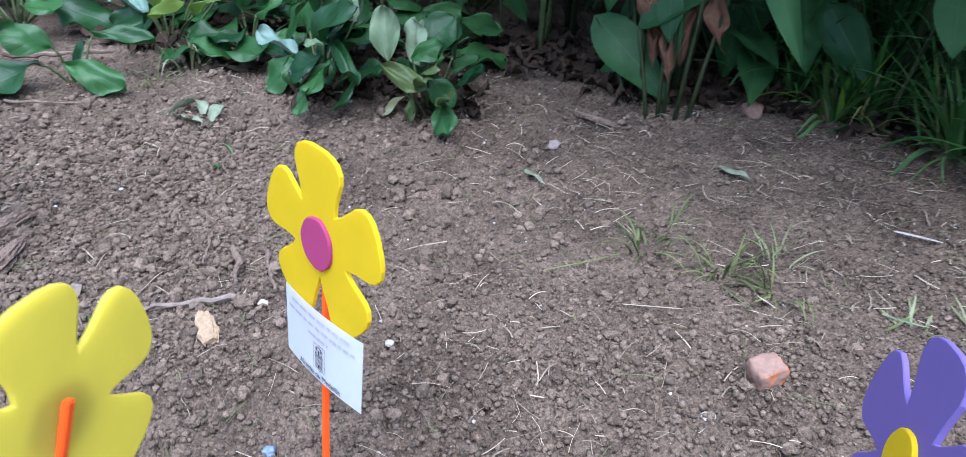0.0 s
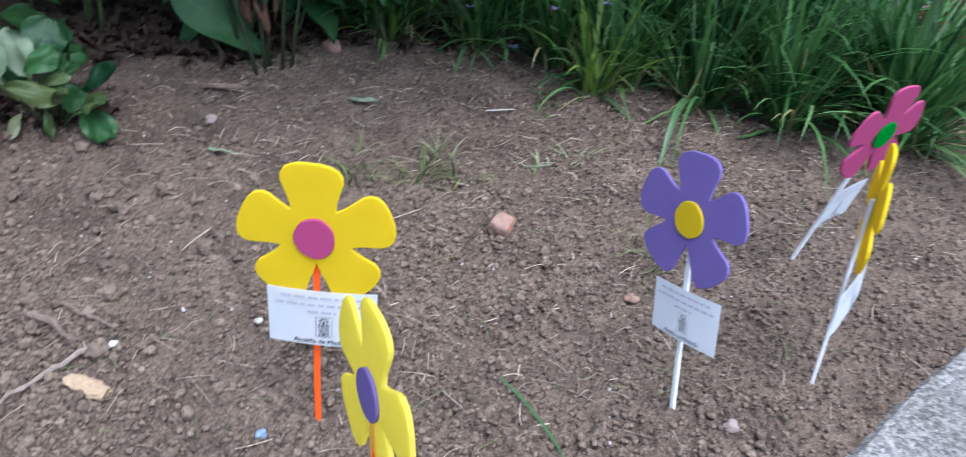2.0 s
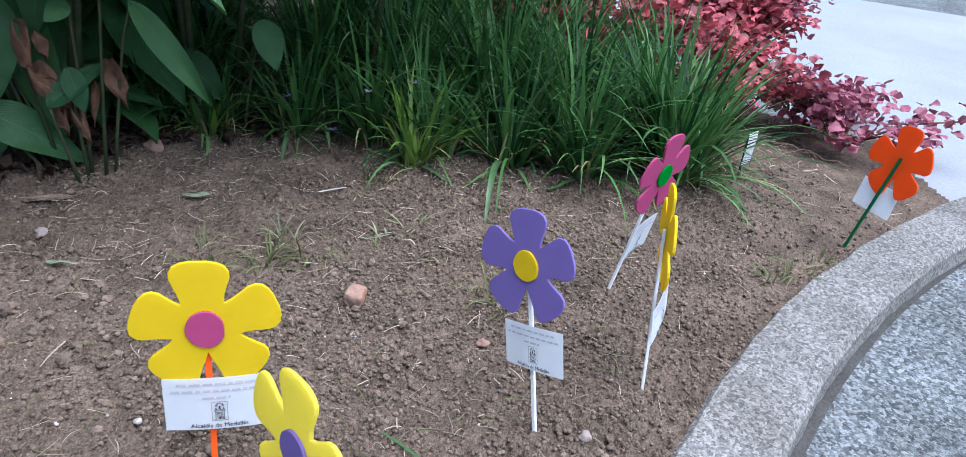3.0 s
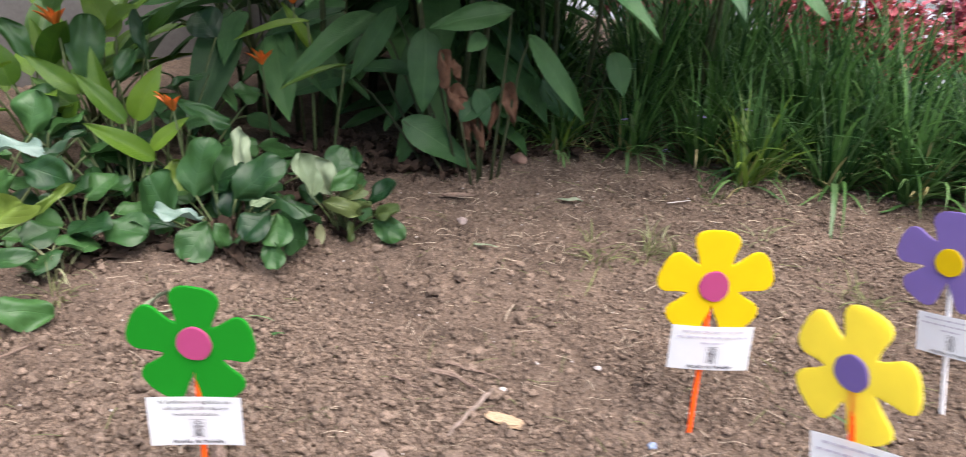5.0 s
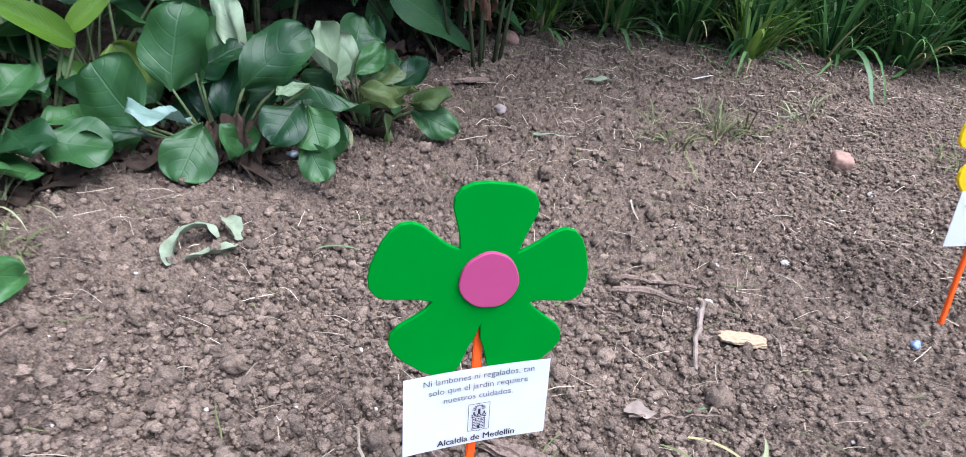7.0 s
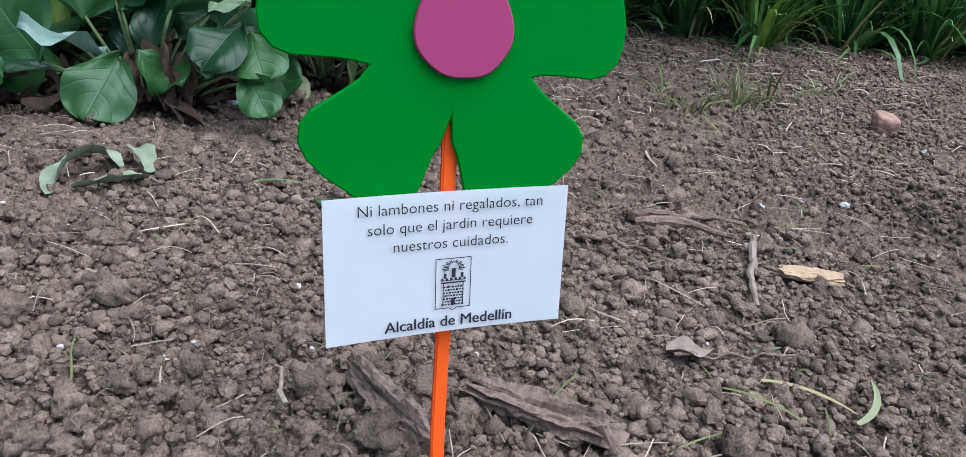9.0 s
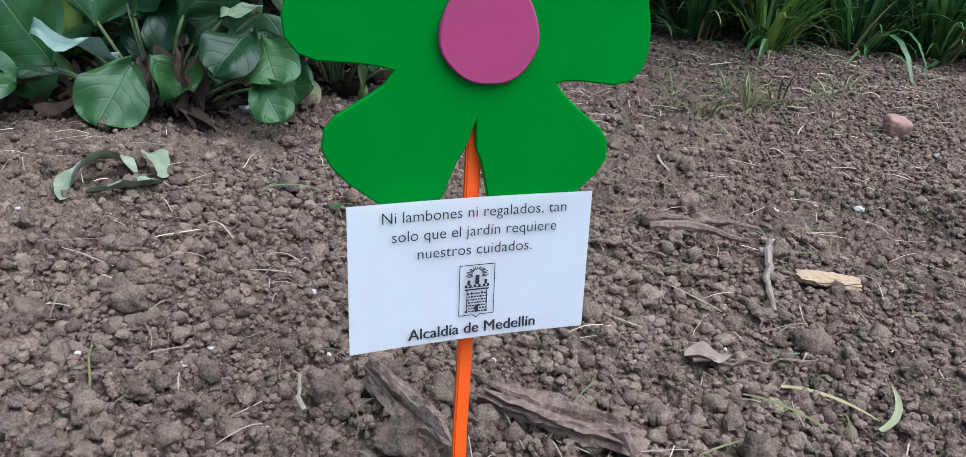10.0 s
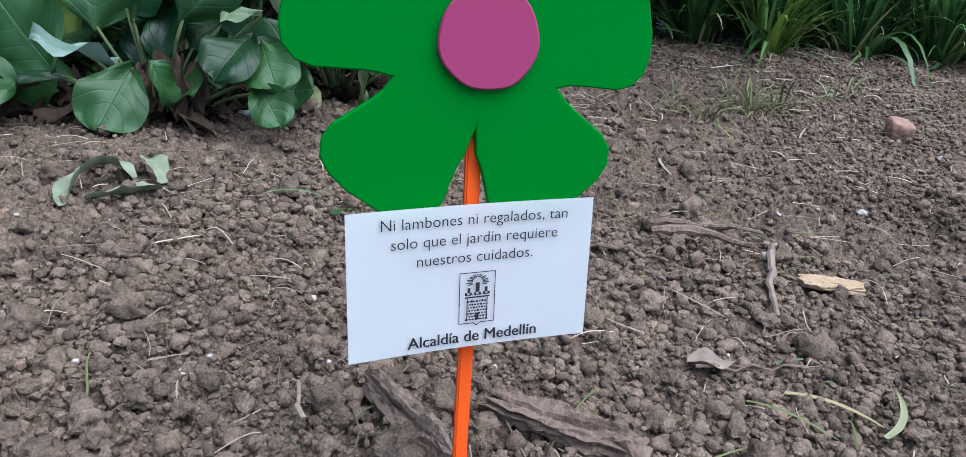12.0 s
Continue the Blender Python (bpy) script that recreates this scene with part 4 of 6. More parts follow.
BERG_D_LIME = [
    (-0.003, -0.029, 0.067, 0.058, -0.158, 0.135, 0.060, 0.6),
    (0.031, -0.006, 0.116, 0.041, 0.045, 0.210, 0.065, 0.75),
    (0.085, -0.105, 0.082, 0.154, -0.128, 0.136, 0.018, 0.6),
    (0.045, 0.263, 0.208, 0.094, 0.202, 0.260, 0.053, 0.6),
    (-0.021, 0.154, 0.158, 0.061, 0.115, 0.230, 0.099, 0.6),
]
HELI_A = [
    (0.061, 0.084, 0.158, 0.003, 0.156, 0.263, 0.042, 0.6),
    (0.083, 0.088, 0.160, 0.138, 0.052, 0.278, 0.052, 0.6),
    (0.067, -0.003, 0.099, -0.042, 0.052, 0.190, 0.045, 0.55),
    (0.066, 0.013, 0.115, 0.134, -0.039, 0.186, 0.031, 0.6),
    (0.068, -0.054, 0.015, 0.049, 0.018, 0.089, 0.042, 0.7),
    (-0.010, 0.204, 0.146, 0.014, 0.174, 0.199, 0.030, 0.6),
    (-0.052, 0.304, 0.109, -0.003, 0.243, 0.186, 0.028, 0.6),
    (0.071, 0.167, 0.158, 0.069, 0.202, 0.300, 0.044, 0.6),
    (0.042, 0.235, 0.159, -0.027, 0.288, 0.234, 0.040, 0.5),
]
HELI_B = [
    (-0.043, 0.067, 0.201, -0.057, 0.134, 0.334, 0.042, 0.6),
    (0.112, -0.054, 0.303, 0.169, -0.128, 0.388, 0.030, 0.5),
    (0.048, 0.029, 0.312, 0.101, -0.039, 0.367, 0.053, 0.5),
    (-0.080, -0.099, 0.214, -0.153, -0.037, 0.296, 0.038, 0.6),
    (0.068, 0.004, 0.294, 0.039, 0.074, 0.409, 0.063, 0.6),
    (-0.134, 0.103, 0.199, -0.152, 0.126, 0.305, 0.063, 0.6),
    (-0.042, 0.066, 0.352, 0.015, 0.074, 0.424, 0.047, 0.6),
]
BERG_E = [
    (-0.078, 0.097, 0.211, -0.043, 0.102, 0.353, 0.077, 0.8),
    (0.030, 0.007, 0.260, 0.037, 0.047, 0.363, 0.039, 0.7),
    (-0.143, 0.149, 0.254, -0.182, 0.201, 0.345, 0.050, 0.6),
    (0.213, 0.014, 0.280, 0.200, 0.063, 0.337, 0.096, 0.5),
    (0.003, -0.123, 0.196, 0.055, -0.241, 0.169, 0.042, 0.3),
    (-0.178, 0.031, 0.166, -0.212, 0.075, 0.214, 0.104, 0.5),
    (0.140, -0.055, 0.219, 0.058, -0.031, 0.201, 0.045, 0.3),
    (0.207, -0.142, 0.181, 0.146, -0.146, 0.193, 0.059, 0.5),
    (-0.042, 0.017, 0.223, 0.011, 0.031, 0.280, 0.045, 0.6),
]
CANNA_LOW = [
    (-0.019, 0.321, 0.345, -0.241, 0.413, 0.187, 0.070, 0.45),
    (-0.050, 0.229, 0.378, -0.144, 0.286, 0.212, 0.050, 0.7),
    (-0.045, 0.141, 0.342, -0.085, 0.112, 0.155, 0.092, 0.8),
    (-0.099, 0.163, 0.135, 0.025, 0.036, 0.012, 0.080, 0.65),
    (-0.071, 0.356, 0.197, -0.226, 0.459, 0.144, 0.062, 0.4),
    (0.051, -0.034, 0.393, -0.076, 0.099, 0.351, 0.064, 0.5),
    (-0.021, 0.191, 0.223, -0.137, 0.310, 0.235, 0.048, 0.4),
    (0.014, 0.014, 0.337, -0.026, 0.033, 0.304, 0.042, 0.7),
    (-0.010, 0.013, 0.223, -0.010, -0.019, 0.139, 0.042, 0.8),
    (0.097, -0.044, 0.339, 0.143, -0.186, 0.149, 0.049, 0.8),
    (-0.018, 0.434, 0.339, -0.173, 0.555, 0.272, 0.048, 0.4),
    (-0.054, 0.025, 0.151, 0.065, -0.006, 0.218, 0.054, 0.5),
]
CANNA_SIDE = [
    (-0.085, 0.058, 0.195, -0.007, 0.001, 0.074, 0.073, 0.8),
    (0.060, -0.056, 0.258, 0.050, -0.105, 0.149, 0.069, 0.8),
]
CANNA_DRY = [
    (-0.034, 0.110, 0.290, -0.036, 0.079, 0.187, 0.028, 0.8),
    (-0.034, 0.077, 0.207, -0.010, 0.013, 0.133, 0.044, 0.7),
    (0.002, 0.031, 0.148, 0.004, -0.005, 0.063, 0.022, 0.8),
    (0.067, -0.005, 0.224, 0.069, -0.041, 0.135, 0.038, 0.8),
    (-0.006, 0.090, 0.275, -0.004, 0.072, 0.221, 0.025, 0.8),
    (-0.016, 0.054, 0.162, -0.019, 0.025, 0.080, 0.022, 0.8),
    (0.036, 0.002, 0.192, 0.022, 0.004, 0.090, 0.016, 0.8),
    (-0.025, 0.060, 0.190, -0.005, 0.030, 0.110, 0.030, 0.6),
]

BERG = "bergenia plant with broad leathery green leaves"
LIMEL = "heliconia plant with upright lime green leaves"
CAN = "canna plant with long dark drooping leaves"
WEST = (-0.92, -0.40)
SOUTH = (-0.60, -0.80)
big_plant = grown_plant("bergenia", 0.091, 1.206, BERG_A + BERG_A_BACK, BERGENIA_LEAVES, BERG, WEST, 0.9)
add_leaves(big_plant, BERG_A_SOUTH, BERGENIA_LEAVES, (-0.1, -1.0), 0.9)
add_leaves(big_plant, BERG_A_PALE, PALE_LEAVES, WEST, 0.8, label="pale silvery green leaf")
add_leaves(big_plant, [(0.009, 0.129, 0.040, 0.016, 0.191, 0.116, 0.070, 0.7)], LIME_BERG_LEAVES, WEST, 0.85, label="young yellow-green leaf")
add_leaves(big_plant, [(-0.005, -0.030, 0.070, -0.040, -0.055, 0.008, 0.030, 0.7), (0.005, -0.045, 0.060, -0.022, -0.075, 0.010, 0.024, 0.6), (-0.025, 0.000, 0.055, -0.050, -0.020, 0.012, 0.022, 0.7)],
           DARK_BROWN_LEAVES, WEST, 0.20, 0.0016, DRY_LEAF, "withered_leaf", "shrivelled dark brown leaf")
# Flat leaf whose colour carries the sky's sheen.
add_leaves(big_plant, [(-0.040, 0.018, 0.062, -0.118, 0.047, 0.094, 0.050, 0.12)], SHEEN_LEAVES, WEST, 0.9, label="leaf with a blue-green sky sheen in its colour")
pale_plant = grown_plant("bergenia", 0.284, 1.096, BERG_B, BERGENIA_LEAVES, "bergenia plant with pale and olive leaves at the bed", WEST, 0.9, 0.0018)
add_leaves(pale_plant, [(-0.005, 0.021, 0.107, 0.046, 0.036, 0.156, 0.065, 0.6), (-0.029, 0.003, 0.094, 0.021, -0.022, 0.129, 0.040, 0.5), (-0.006, -0.020, 0.078, 0.041, -0.034, 0.020, 0.045, 0.7)],
           BERGENIA_LEAVES, (-0.1, -1.0), 0.9, 0.0018)
add_leaves(pale_plant, [(-0.079, -0.033, 0.095, -0.005, -0.060, 0.058, 0.042, 0.5), (-0.029, -0.047, 0.048, -0.033, -0.057, 0.004, 0.017, 0.8)], OLIVE_LEAVES, (-0.1, -1.0), 0.85, 0.0018, label="dull olive green leaf")
add_leaves(pale_plant, [(-0.068, 0.006, 0.088, -0.074, 0.037, 0.176, 0.046, 0.7)], PALE_LEAVES, (-0.1, -1.0), 0.8, 0.0018, label="pale silvery green leaf")
add_leaves(pale_plant, BERG_B_OLIVE, OLIVE_LEAVES, WEST, 0.85, 0.0018, label="dull olive green leaf")
add_leaves(pale_plant, BERG_B_PALE, PALE_LEAVES, WEST, 0.8, 0.0018, label="pale silvery green leaf")
grown_plant("bergenia", -0.360, 1.250, BERG_C, BERGENIA_LEAVES, "small bergenia plant with a few spreading leaves", (-0.5, -0.85), 0.9)
left_plant = grown_plant("bergenia", -0.261, 1.503, BERG_D, BERGENIA_LEAVES, BERG, (-0.78, -0.63), 0.9)
add_leaves(left_plant, [(-0.031, -0.010, 0.064, -0.132, 0.085, 0.091, 0.061, 0.15), (0.100, 0.067, 0.159, 0.155, -0.033, 0.182, 0.043, 0.15)], SHEEN_LEAVES, (-0.78, -0.63), 0.9, label="leaf with a blue-green sky sheen in its colour")
add_leaves(left_plant, BERG_D_LIME, LIME_BERG_LEAVES, (-0.78, -0.63), 0.85, label="young yellow-green leaf")
rosette("bergenia", -0.62, 1.62, scatter_rows(16, 0.15, 0.04, 0.15, 0.115, 0, 40, 5), BERGENIA_LEAVES, BERG)
rosette("bergenia", -0.05, 1.64, scatter_rows(16, 0.15, 0.05, 0.15, 0.11, 0, 40, 8), BERGENIA_LEAVES, BERG)
rosette("bergenia", 0.22, 1.56, scatter_rows(13, 0.13, 0.05, 0.13, 0.10, 0, 40, 9), BERGENIA_LEAVES, BERG)
rosette("bergenia", -0.08, 1.44, scatter_rows(13, 0.10, 0.03, 0.10, 0.085, 0, 35, 32), BERGENIA_LEAVES, BERG)
rosette("bergenia", 0.30, 1.36, scatter_rows(10, 0.09, 0.03, 0.08, 0.085, 0, 35, 31), BERGENIA_LEAVES, BERG)
rosette("bergenia", -0.38, 1.74, scatter_rows(14, 0.14, 0.05, 0.16, 0.11, 0, 40, 36), BERGENIA_LEAVES, BERG)
grown_plant("heliconia", 0.041, 1.471, HELI_A, LIME_LEAVES, LIMEL, (-0.78, -0.63), 0.30, 0.003)
grown_plant("heliconia", 0.141, 1.741, HELI_B, LIME_LEAVES, LIMEL, (-0.78, -0.63), 0.30, 0.003, STALK, 0.4)
grown_plant("bergenia", 0.191, 1.641, BERG_E, BERGENIA_LEAVES, BERG, (-0.78, -0.63), 0.9, 0.0024, STALK, 0.4)
grown_plant("heliconia", 0.52, 1.46, [(0.002, -0.124, 0.255, -0.123, -0.042, 0.204, 0.026, 0.4), (0.020, 0.018, 0.330, -0.121, 0.119, 0.287, 0.021, 0.3), (0.05, 0.05, 0.25, 0.02, 0.12, 0.36, 0.03, 0.6)],
            LIME_LEAVES, "heliconia plant with narrow yellow-green leaves", SOUTH, 0.30, 0.003, STALK, 0.5)
rosette("heliconia", -0.25, 2.0, scatter_rows(16, 0.16, 0.12, 0.32, 0.22, 25, 75, 7), LIME_LEAVES, LIMEL, 0.003)
rosette("heliconia", -0.45, 1.90, scatter_rows(14, 0.14, 0.10, 0.30, 0.20, 20, 75, 34), LIME_LEAVES, LIMEL, 0.003)
rosette("heliconia", 0.06, 1.88, scatter_rows(14, 0.13, 0.10, 0.30, 0.19, 15, 70, 35), LIME_LEAVES, LIMEL, 0.003)
rosette("heliconia", 0.28, 2.05, scatter_rows(12, 0.12, 0.12, 0.30, 0.20, 25, 70, 17), LIME_LEAVES, LIMEL, 0.003)
canna = grown_plant("canna", 0.691, 1.067, CANNA_LOW, CANNA_LEAVES, CAN, SOUTH, 0.32, 0.003, CANE, 0.4)
add_leaves(canna, CANNA_DRY, BROWN_LEAVES, SOUTH, 0.20, 0.0, DRY_LEAF, "withered_leaf", "withered brown hanging leaf", 0.35)
grown_plant("canna", 1.046, 1.034, CANNA_SIDE, CANNA_LEAVES, CAN, SOUTH, 0.32, 0.003, CANE, 0.4)
for n, (x, y, top, ln) in enumerate([(1.04, 1.52, 0.55, 0.34), (0.92, 1.70, 0.75, 0.38), (1.14, 1.62, 0.8, 0.38), (1.45, 1.85, 1.1, 0.42), (1.75, 1.6, 0.9, 0.4), (1.3, 2.2, 1.2, 0.42),
                                     (-0.5, 2.3, 0.9, 0.42), (1.8, 2.2, 1.2, 0.42), (-1.1, 2.2, 1.0, 0.42), (0.62, 1.82, 0.40, 0.30)] ):
    rosette("canna", x, y, scatter_rows(24, 0.2, 0.26, top, ln, -30, 30, 20 + n), CANNA_LEAVES, CAN, 0.004, canes=4)
# Canopies added above the view, only to shade the ground beneath.
for n, (x, y, h0, h1) in enumerate([(0.72, 1.20, 0.56, 1.0), (0.64, 1.60, 0.56, 1.0), (1.06, 1.10, 0.58, 1.0), (1.36, 0.90, 0.64, 1.05)]):
    rosette("canna", x, y, scatter_rows(44, 0.40, h0, h1, 0.36, -14, 30, 50 + n), CANNA_LEAVES, "unseen tall canna canopy added to shade the bed", 0.004, canes=3)
for n, (x, y, c, h0, h1, ln) in enumerate([(0.90, 1.36, 14, 0.04, 0.22, 0.18), (0.42, 1.80, 12, 0.06, 0.22, 0.16)]):
    rosette("canna", x, y, scatter_rows(c, 0.15, h0, h1, ln, -20, 45, 70 + n), CANNA_LEAVES, "young canna shoots with short dark leaves", 0.003)


def heliconia_bloom(x, y, z, size, az):
    """A small orange bract cluster on a thin upright stalk."""
    g = ground_z(x, y)
    ob = thing("heliconia_flower", pose(x, y, g), "orange heliconia flower on a thin green stalk", "flower", "heliconia flowers")
    h = z - g
    part("stalk", mesh_of("stalk", *tube([(0.02, 0.01, 0), (0.012, 0.006, h * 0.5), (0, 0, h)], [0.003, 0.0025, 0.002], 6), STALK), ob)
    for k in range(5):
        a = radians(az + (k - 2) * 38)
        d = Vector((math.cos(a) * 0.5, math.sin(a) * 0.5, 0.55 + 0.35 * (k % 3)))
        v, f, u = leaf_shape(size * (1.0 + 0.2 * (k % 2)), size * 0.3, lance_leaf, 0.2, 1.2, 0.05, k, 2, 6)
        part("bract", mesh_of("bract", v, f, HELICONIA, uvs=u), ob, Matrix.Translation((0, 0, h - 0.004)) @ rot_to(d, (-d.x, -d.y, 1.0)))


heliconia_bloom(0.144, 1.437, 0.225, 0.050, 200)
heliconia_bloom(0.082, 1.746, 0.355, 0.055, 220)
heliconia_bloom(0.436, 1.530, 0.255, 0.050, 230)
heliconia_bloom(0.550, 1.547, 0.380, 0.045, 250)



def blade_mesh(name, rnd, count, height, spread, material, wide=1.0, loose=0.5):
    """Arching strap blades rising from one root."""
    verts, faces, uvs = [], [], []
    for n in range(count):
        a = rnd.uniform(0, math.tau)
        r0 = spread * 0.4 * math.sqrt(rnd.random())
        h = height * rnd.uniform(0.5, 1.2)
        out = rnd.uniform(0.1, 1.0)
        w = rnd.uniform(0.0024, 0.0058) * wide
        px, py, pz = r0 * math.cos(a), r0 * math.sin(a), -0.01
        a += rnd.uniform(-1.2, 1.2)
        lift = radians(88 - 62 * loose * out * rnd.uniform(0.3, 1.5))
        droop = radians(rnd.uniform(15, 140)) * (0.25 + 0.75 * out) * (0.5 + 0.8 * loose)
        sway, base, seg = rnd.gauss(0, 0.5), len(verts), 8
        for k in range(seg + 1):
            t = k / seg
            dx, dy = math.cos(a + sway * t), math.sin(a + sway * t)
            ww = w * (1 - t ** 3) * (0.6 + 0.4 * min(1, t * 4)) + 0.0002
            c = Vector((px, py, pz))
            s = Vector((-dy, dx, 0)) * ww
            verts += [c - s, c + Vector((0, 0, -0.35 * ww)), c + s]
            uvs += [(0.1, t), (0.5, t), (0.9, t)]
            step, ang = h / seg, lift - droop * t ** 1.6
            px += dx * step * math.cos(ang)
            py += dy * step * math.cos(ang)
            pz = max(pz + step * math.sin(ang), 0.006)
            if k:
                b = base + 3 * k - 3
                faces += [(b, b + 1, b + 4, b + 3), (b + 1, b + 2, b + 5, b + 4)]
    return mesh_of(name, verts, faces, material, uvs=uvs)


def grass_clump(x, y, count, height, spread, seed, loose=0.5, dry=0.08, green=GRASS):
    rnd = random.Random(seed)
    ob = thing("grass_clump", pose(x, y, ground_z(x, y)), "clump of long dark green strappy grass", "grass", "grass clumps along the bed")
    tagged(part("foliage", blade_mesh("foliage", rnd, int(count * 0.75), height, spread * 0.7, green, 1.15, loose + 0.2), ob), kind="stuff")
    tagged(part("arching_foliage", blade_mesh("arching_foliage", rnd, max(16, int(count * 0.34)), height * 0.85, spread * 0.6, ARCH_GRASS, 0.85, 1.15), ob), "pale blades arching outwards", kind="stuff")
    tagged(part("dry_foliage", blade_mesh("dry_foliage", rnd, max(4, int(count * dry)), height * 0.6, spread, DRY_GRASS, 0.6, 1.0), ob), "yellowed dry blades", kind="stuff")
    for n in range(6):
        part("blade", blade_mesh("blade", rnd, 1, height * 1.05, spread * 0.6, BRIGHT_GRASS, 1.4, 0.95), ob)
    return ob


for n, (x, y, c, h, s) in enumerate([(0.96, 1.18, 50, 0.24, 0.12), (1.06, 1.08, 60, 0.26, 0.12), (1.17, 0.93, 75, 0.28, 0.12), (1.24, 0.76, 80, 0.30, 0.12),
                                     (1.26, 0.60, 85, 0.32, 0.12), (1.31, 0.43, 85, 0.32, 0.12), (1.36, 0.27, 110, 0.34, 0.13), (1.47, 0.07, 230, 0.36, 0.17), (1.58, 0.14, 200, 0.38, 0.17)]):
    grass_clump(x, y, c, h, s, 40 + n, 0.45, 0.15)
for n, (x, y, c, h, s) in enumerate([(1.20, 1.25, 190, 0.40, 0.24), (1.38, 1.02, 220, 0.44, 0.24), (1.44, 0.80, 230, 0.44, 0.24), (1.50, 0.55, 240, 0.44, 0.24), (1.55, 0.36, 220, 0.44, 0.22),
                                     (1.42, 1.40, 200, 0.50, 0.24), (1.66, 1.15, 200, 0.52, 0.24), (1.72, 0.80, 220, 0.50, 0.24), (1.76, 0.45, 200, 0.44, 0.2), (1.12, 1.45, 150, 0.42, 0.22)]):
    grass_clump(x, y, c, h, s * 0.8, 60 + n, 0.42, 0.03)


grass_clump(1.17, 0.61, 46, 0.22, 0.09, 91, 0.35, 0.2, FRESH_GRASS)
grass_clump(1.00, 1.06, 26, 0.17, 0.08, 92, 0.5, 0.2, FRESH_GRASS)


def lilac_sprig(x, y, h, seed):
    """A few small pale lilac flowers on a thin stalk."""
    rnd = random.Random(seed)
    ob = thing("lilac_flower", pose(x, y, ground_z(x, y)), "small pale lilac flower among the grass", "flower", "lilac flowers")
    part("stalk", mesh_of("stalk", *tube([(0, 0, 0), (-0.02, -0.02, h * 0.6), (-0.045, -0.04, h)], [0.0012, 0.001, 0.0008], 5), STALK), ob)
    for k in range(4):
        v, f, u = leaf_shape(0.014, 0.008, round_leaf, 0.4, 0.3, 0.1, k, 2, 5)
        a = math.tau * k / 4 + rnd.uniform(-0.3, 0.3)
        part("petal", mesh_of("petal", v, f, LILAC, uvs=u), ob, Matrix.Translation((-0.045, -0.04, h)) @ rot_to((math.cos(a), math.sin(a), 0.5), (0, 0, 1)))


for n, (x, y, h) in enumerate([(1.22, 0.87, 0.03), (1.20, 0.99, 0.08), (1.30, 0.70, 0.16), (1.1, 1.1, 0.05), (1.26, 0.80, 0.13)]):
    lilac_sprig(x, y, h, n)


def red_shrub(x, y, count, height, spread, seed, material, label):
    rnd = random.Random(seed)
    plant = thing("red_shrub", pose(x, y, 0.0), label, "shrub", "red shrubs at the bed's end")
    verts, faces, uvs = [], [], []
    for n in range(14):
        a, r = rnd.uniform(0, math.tau), spread * rnd.uniform(0.3, 1.0)
        top = Vector((r * math.cos(a), r * math.sin(a), height * rnd.uniform(0.45, 1.0) * (1.1 - 0.5 * r / spread)))
        pts = [Vector((0.02 * math.cos(a), 0.02 * math.sin(a), -0.01)).lerp(top, t) + Vector((0, 0, 0.12 * height * math.sin(math.pi * t))) for t in (0, 0.3, 0.6, 1.0)]
        part("stem", mesh_of("stem", *tube(pts, [0.004, 0.0035, 0.003, 0.002], 6), DRY_LEAF), plant)
        for k in range(int(count * 1.35) // 14):
            c = pts[2].lerp(pts[3], rnd.uniform(-0.6, 1.1)) + Vector((rnd.gauss(0, 0.03), rnd.gauss(0, 0.03), rnd.gauss(0, 0.02)))
            v, f, u = rnd.choice(ROUND_RED)
            d = Vector((rnd.gauss(0, 1), rnd.gauss(0, 1), rnd.gauss(0.1, 0.5))).normalized()
            m = Matrix.Translation(c) @ rot_to(d, Vector((rnd.gauss(0, 0.4), rnd.gauss(0, 0.4), 1))) @ Matrix.Scale(rnd.uniform(0.022, 0.040), 4)
            b = len(verts)
            verts += [m @ Vector(q) for q in v]
            faces += [tuple(i + b for i in q) for q in f]
            uvs += u
    part("foliage", mesh_of("foliage", verts, faces, material, uvs=uvs), plant)
    return plant


for n, (x, y, c, h, s) in enumerate([(1.9, 0.62, 160, 0.5, 0.22), (1.85, 1.0, 160, 0.52, 0.22), (1.6, 0.95, 160, 0.5, 0.22), (1.95, 0.3, 90, 0.4, 0.2)]):
    grass_clump(x, y, c, h, s, 80 + n, 0.42, 0.03)
RED = "shrub with deep red rounded leaves"
red_shrub(1.95, 0.06, 560, 0.40, 0.22, 1, RED_LEAF, RED)
red_shrub(2.08, 0.42, 900, 0.56, 0.30, 2, RED_LEAF, RED)
red_shrub(2.04, -0.27, 620, 0.20, 0.34, 3, PINK_LEAF, "low shrub with dusty pink-red leaves spilling over the pavement")
red_shrub(2.25, 0.90, 900, 0.62, 0.32, 4, RED_LEAF, RED)
red_shrub(2.12, 0.68, 900, 0.58, 0.30, 8, RED_LEAF, RED)
red_shrub(2.3, 0.2, 700, 0.45, 0.28, 9, RED_LEAF, RED)
red_shrub(2.45, 0.35, 700, 0.50, 0.28, 5, PINK_LEAF, "shrub with bright pink-red rounded leaves")
red_shrub(2.42, 0.08, 620, 0.50, 0.20, 10, RED_LEAF, RED)
red_shrub(2.75, 0.10, 700, 0.62, 0.26, 11, PINK_LEAF, "shrub with bright pink-red rounded leaves")
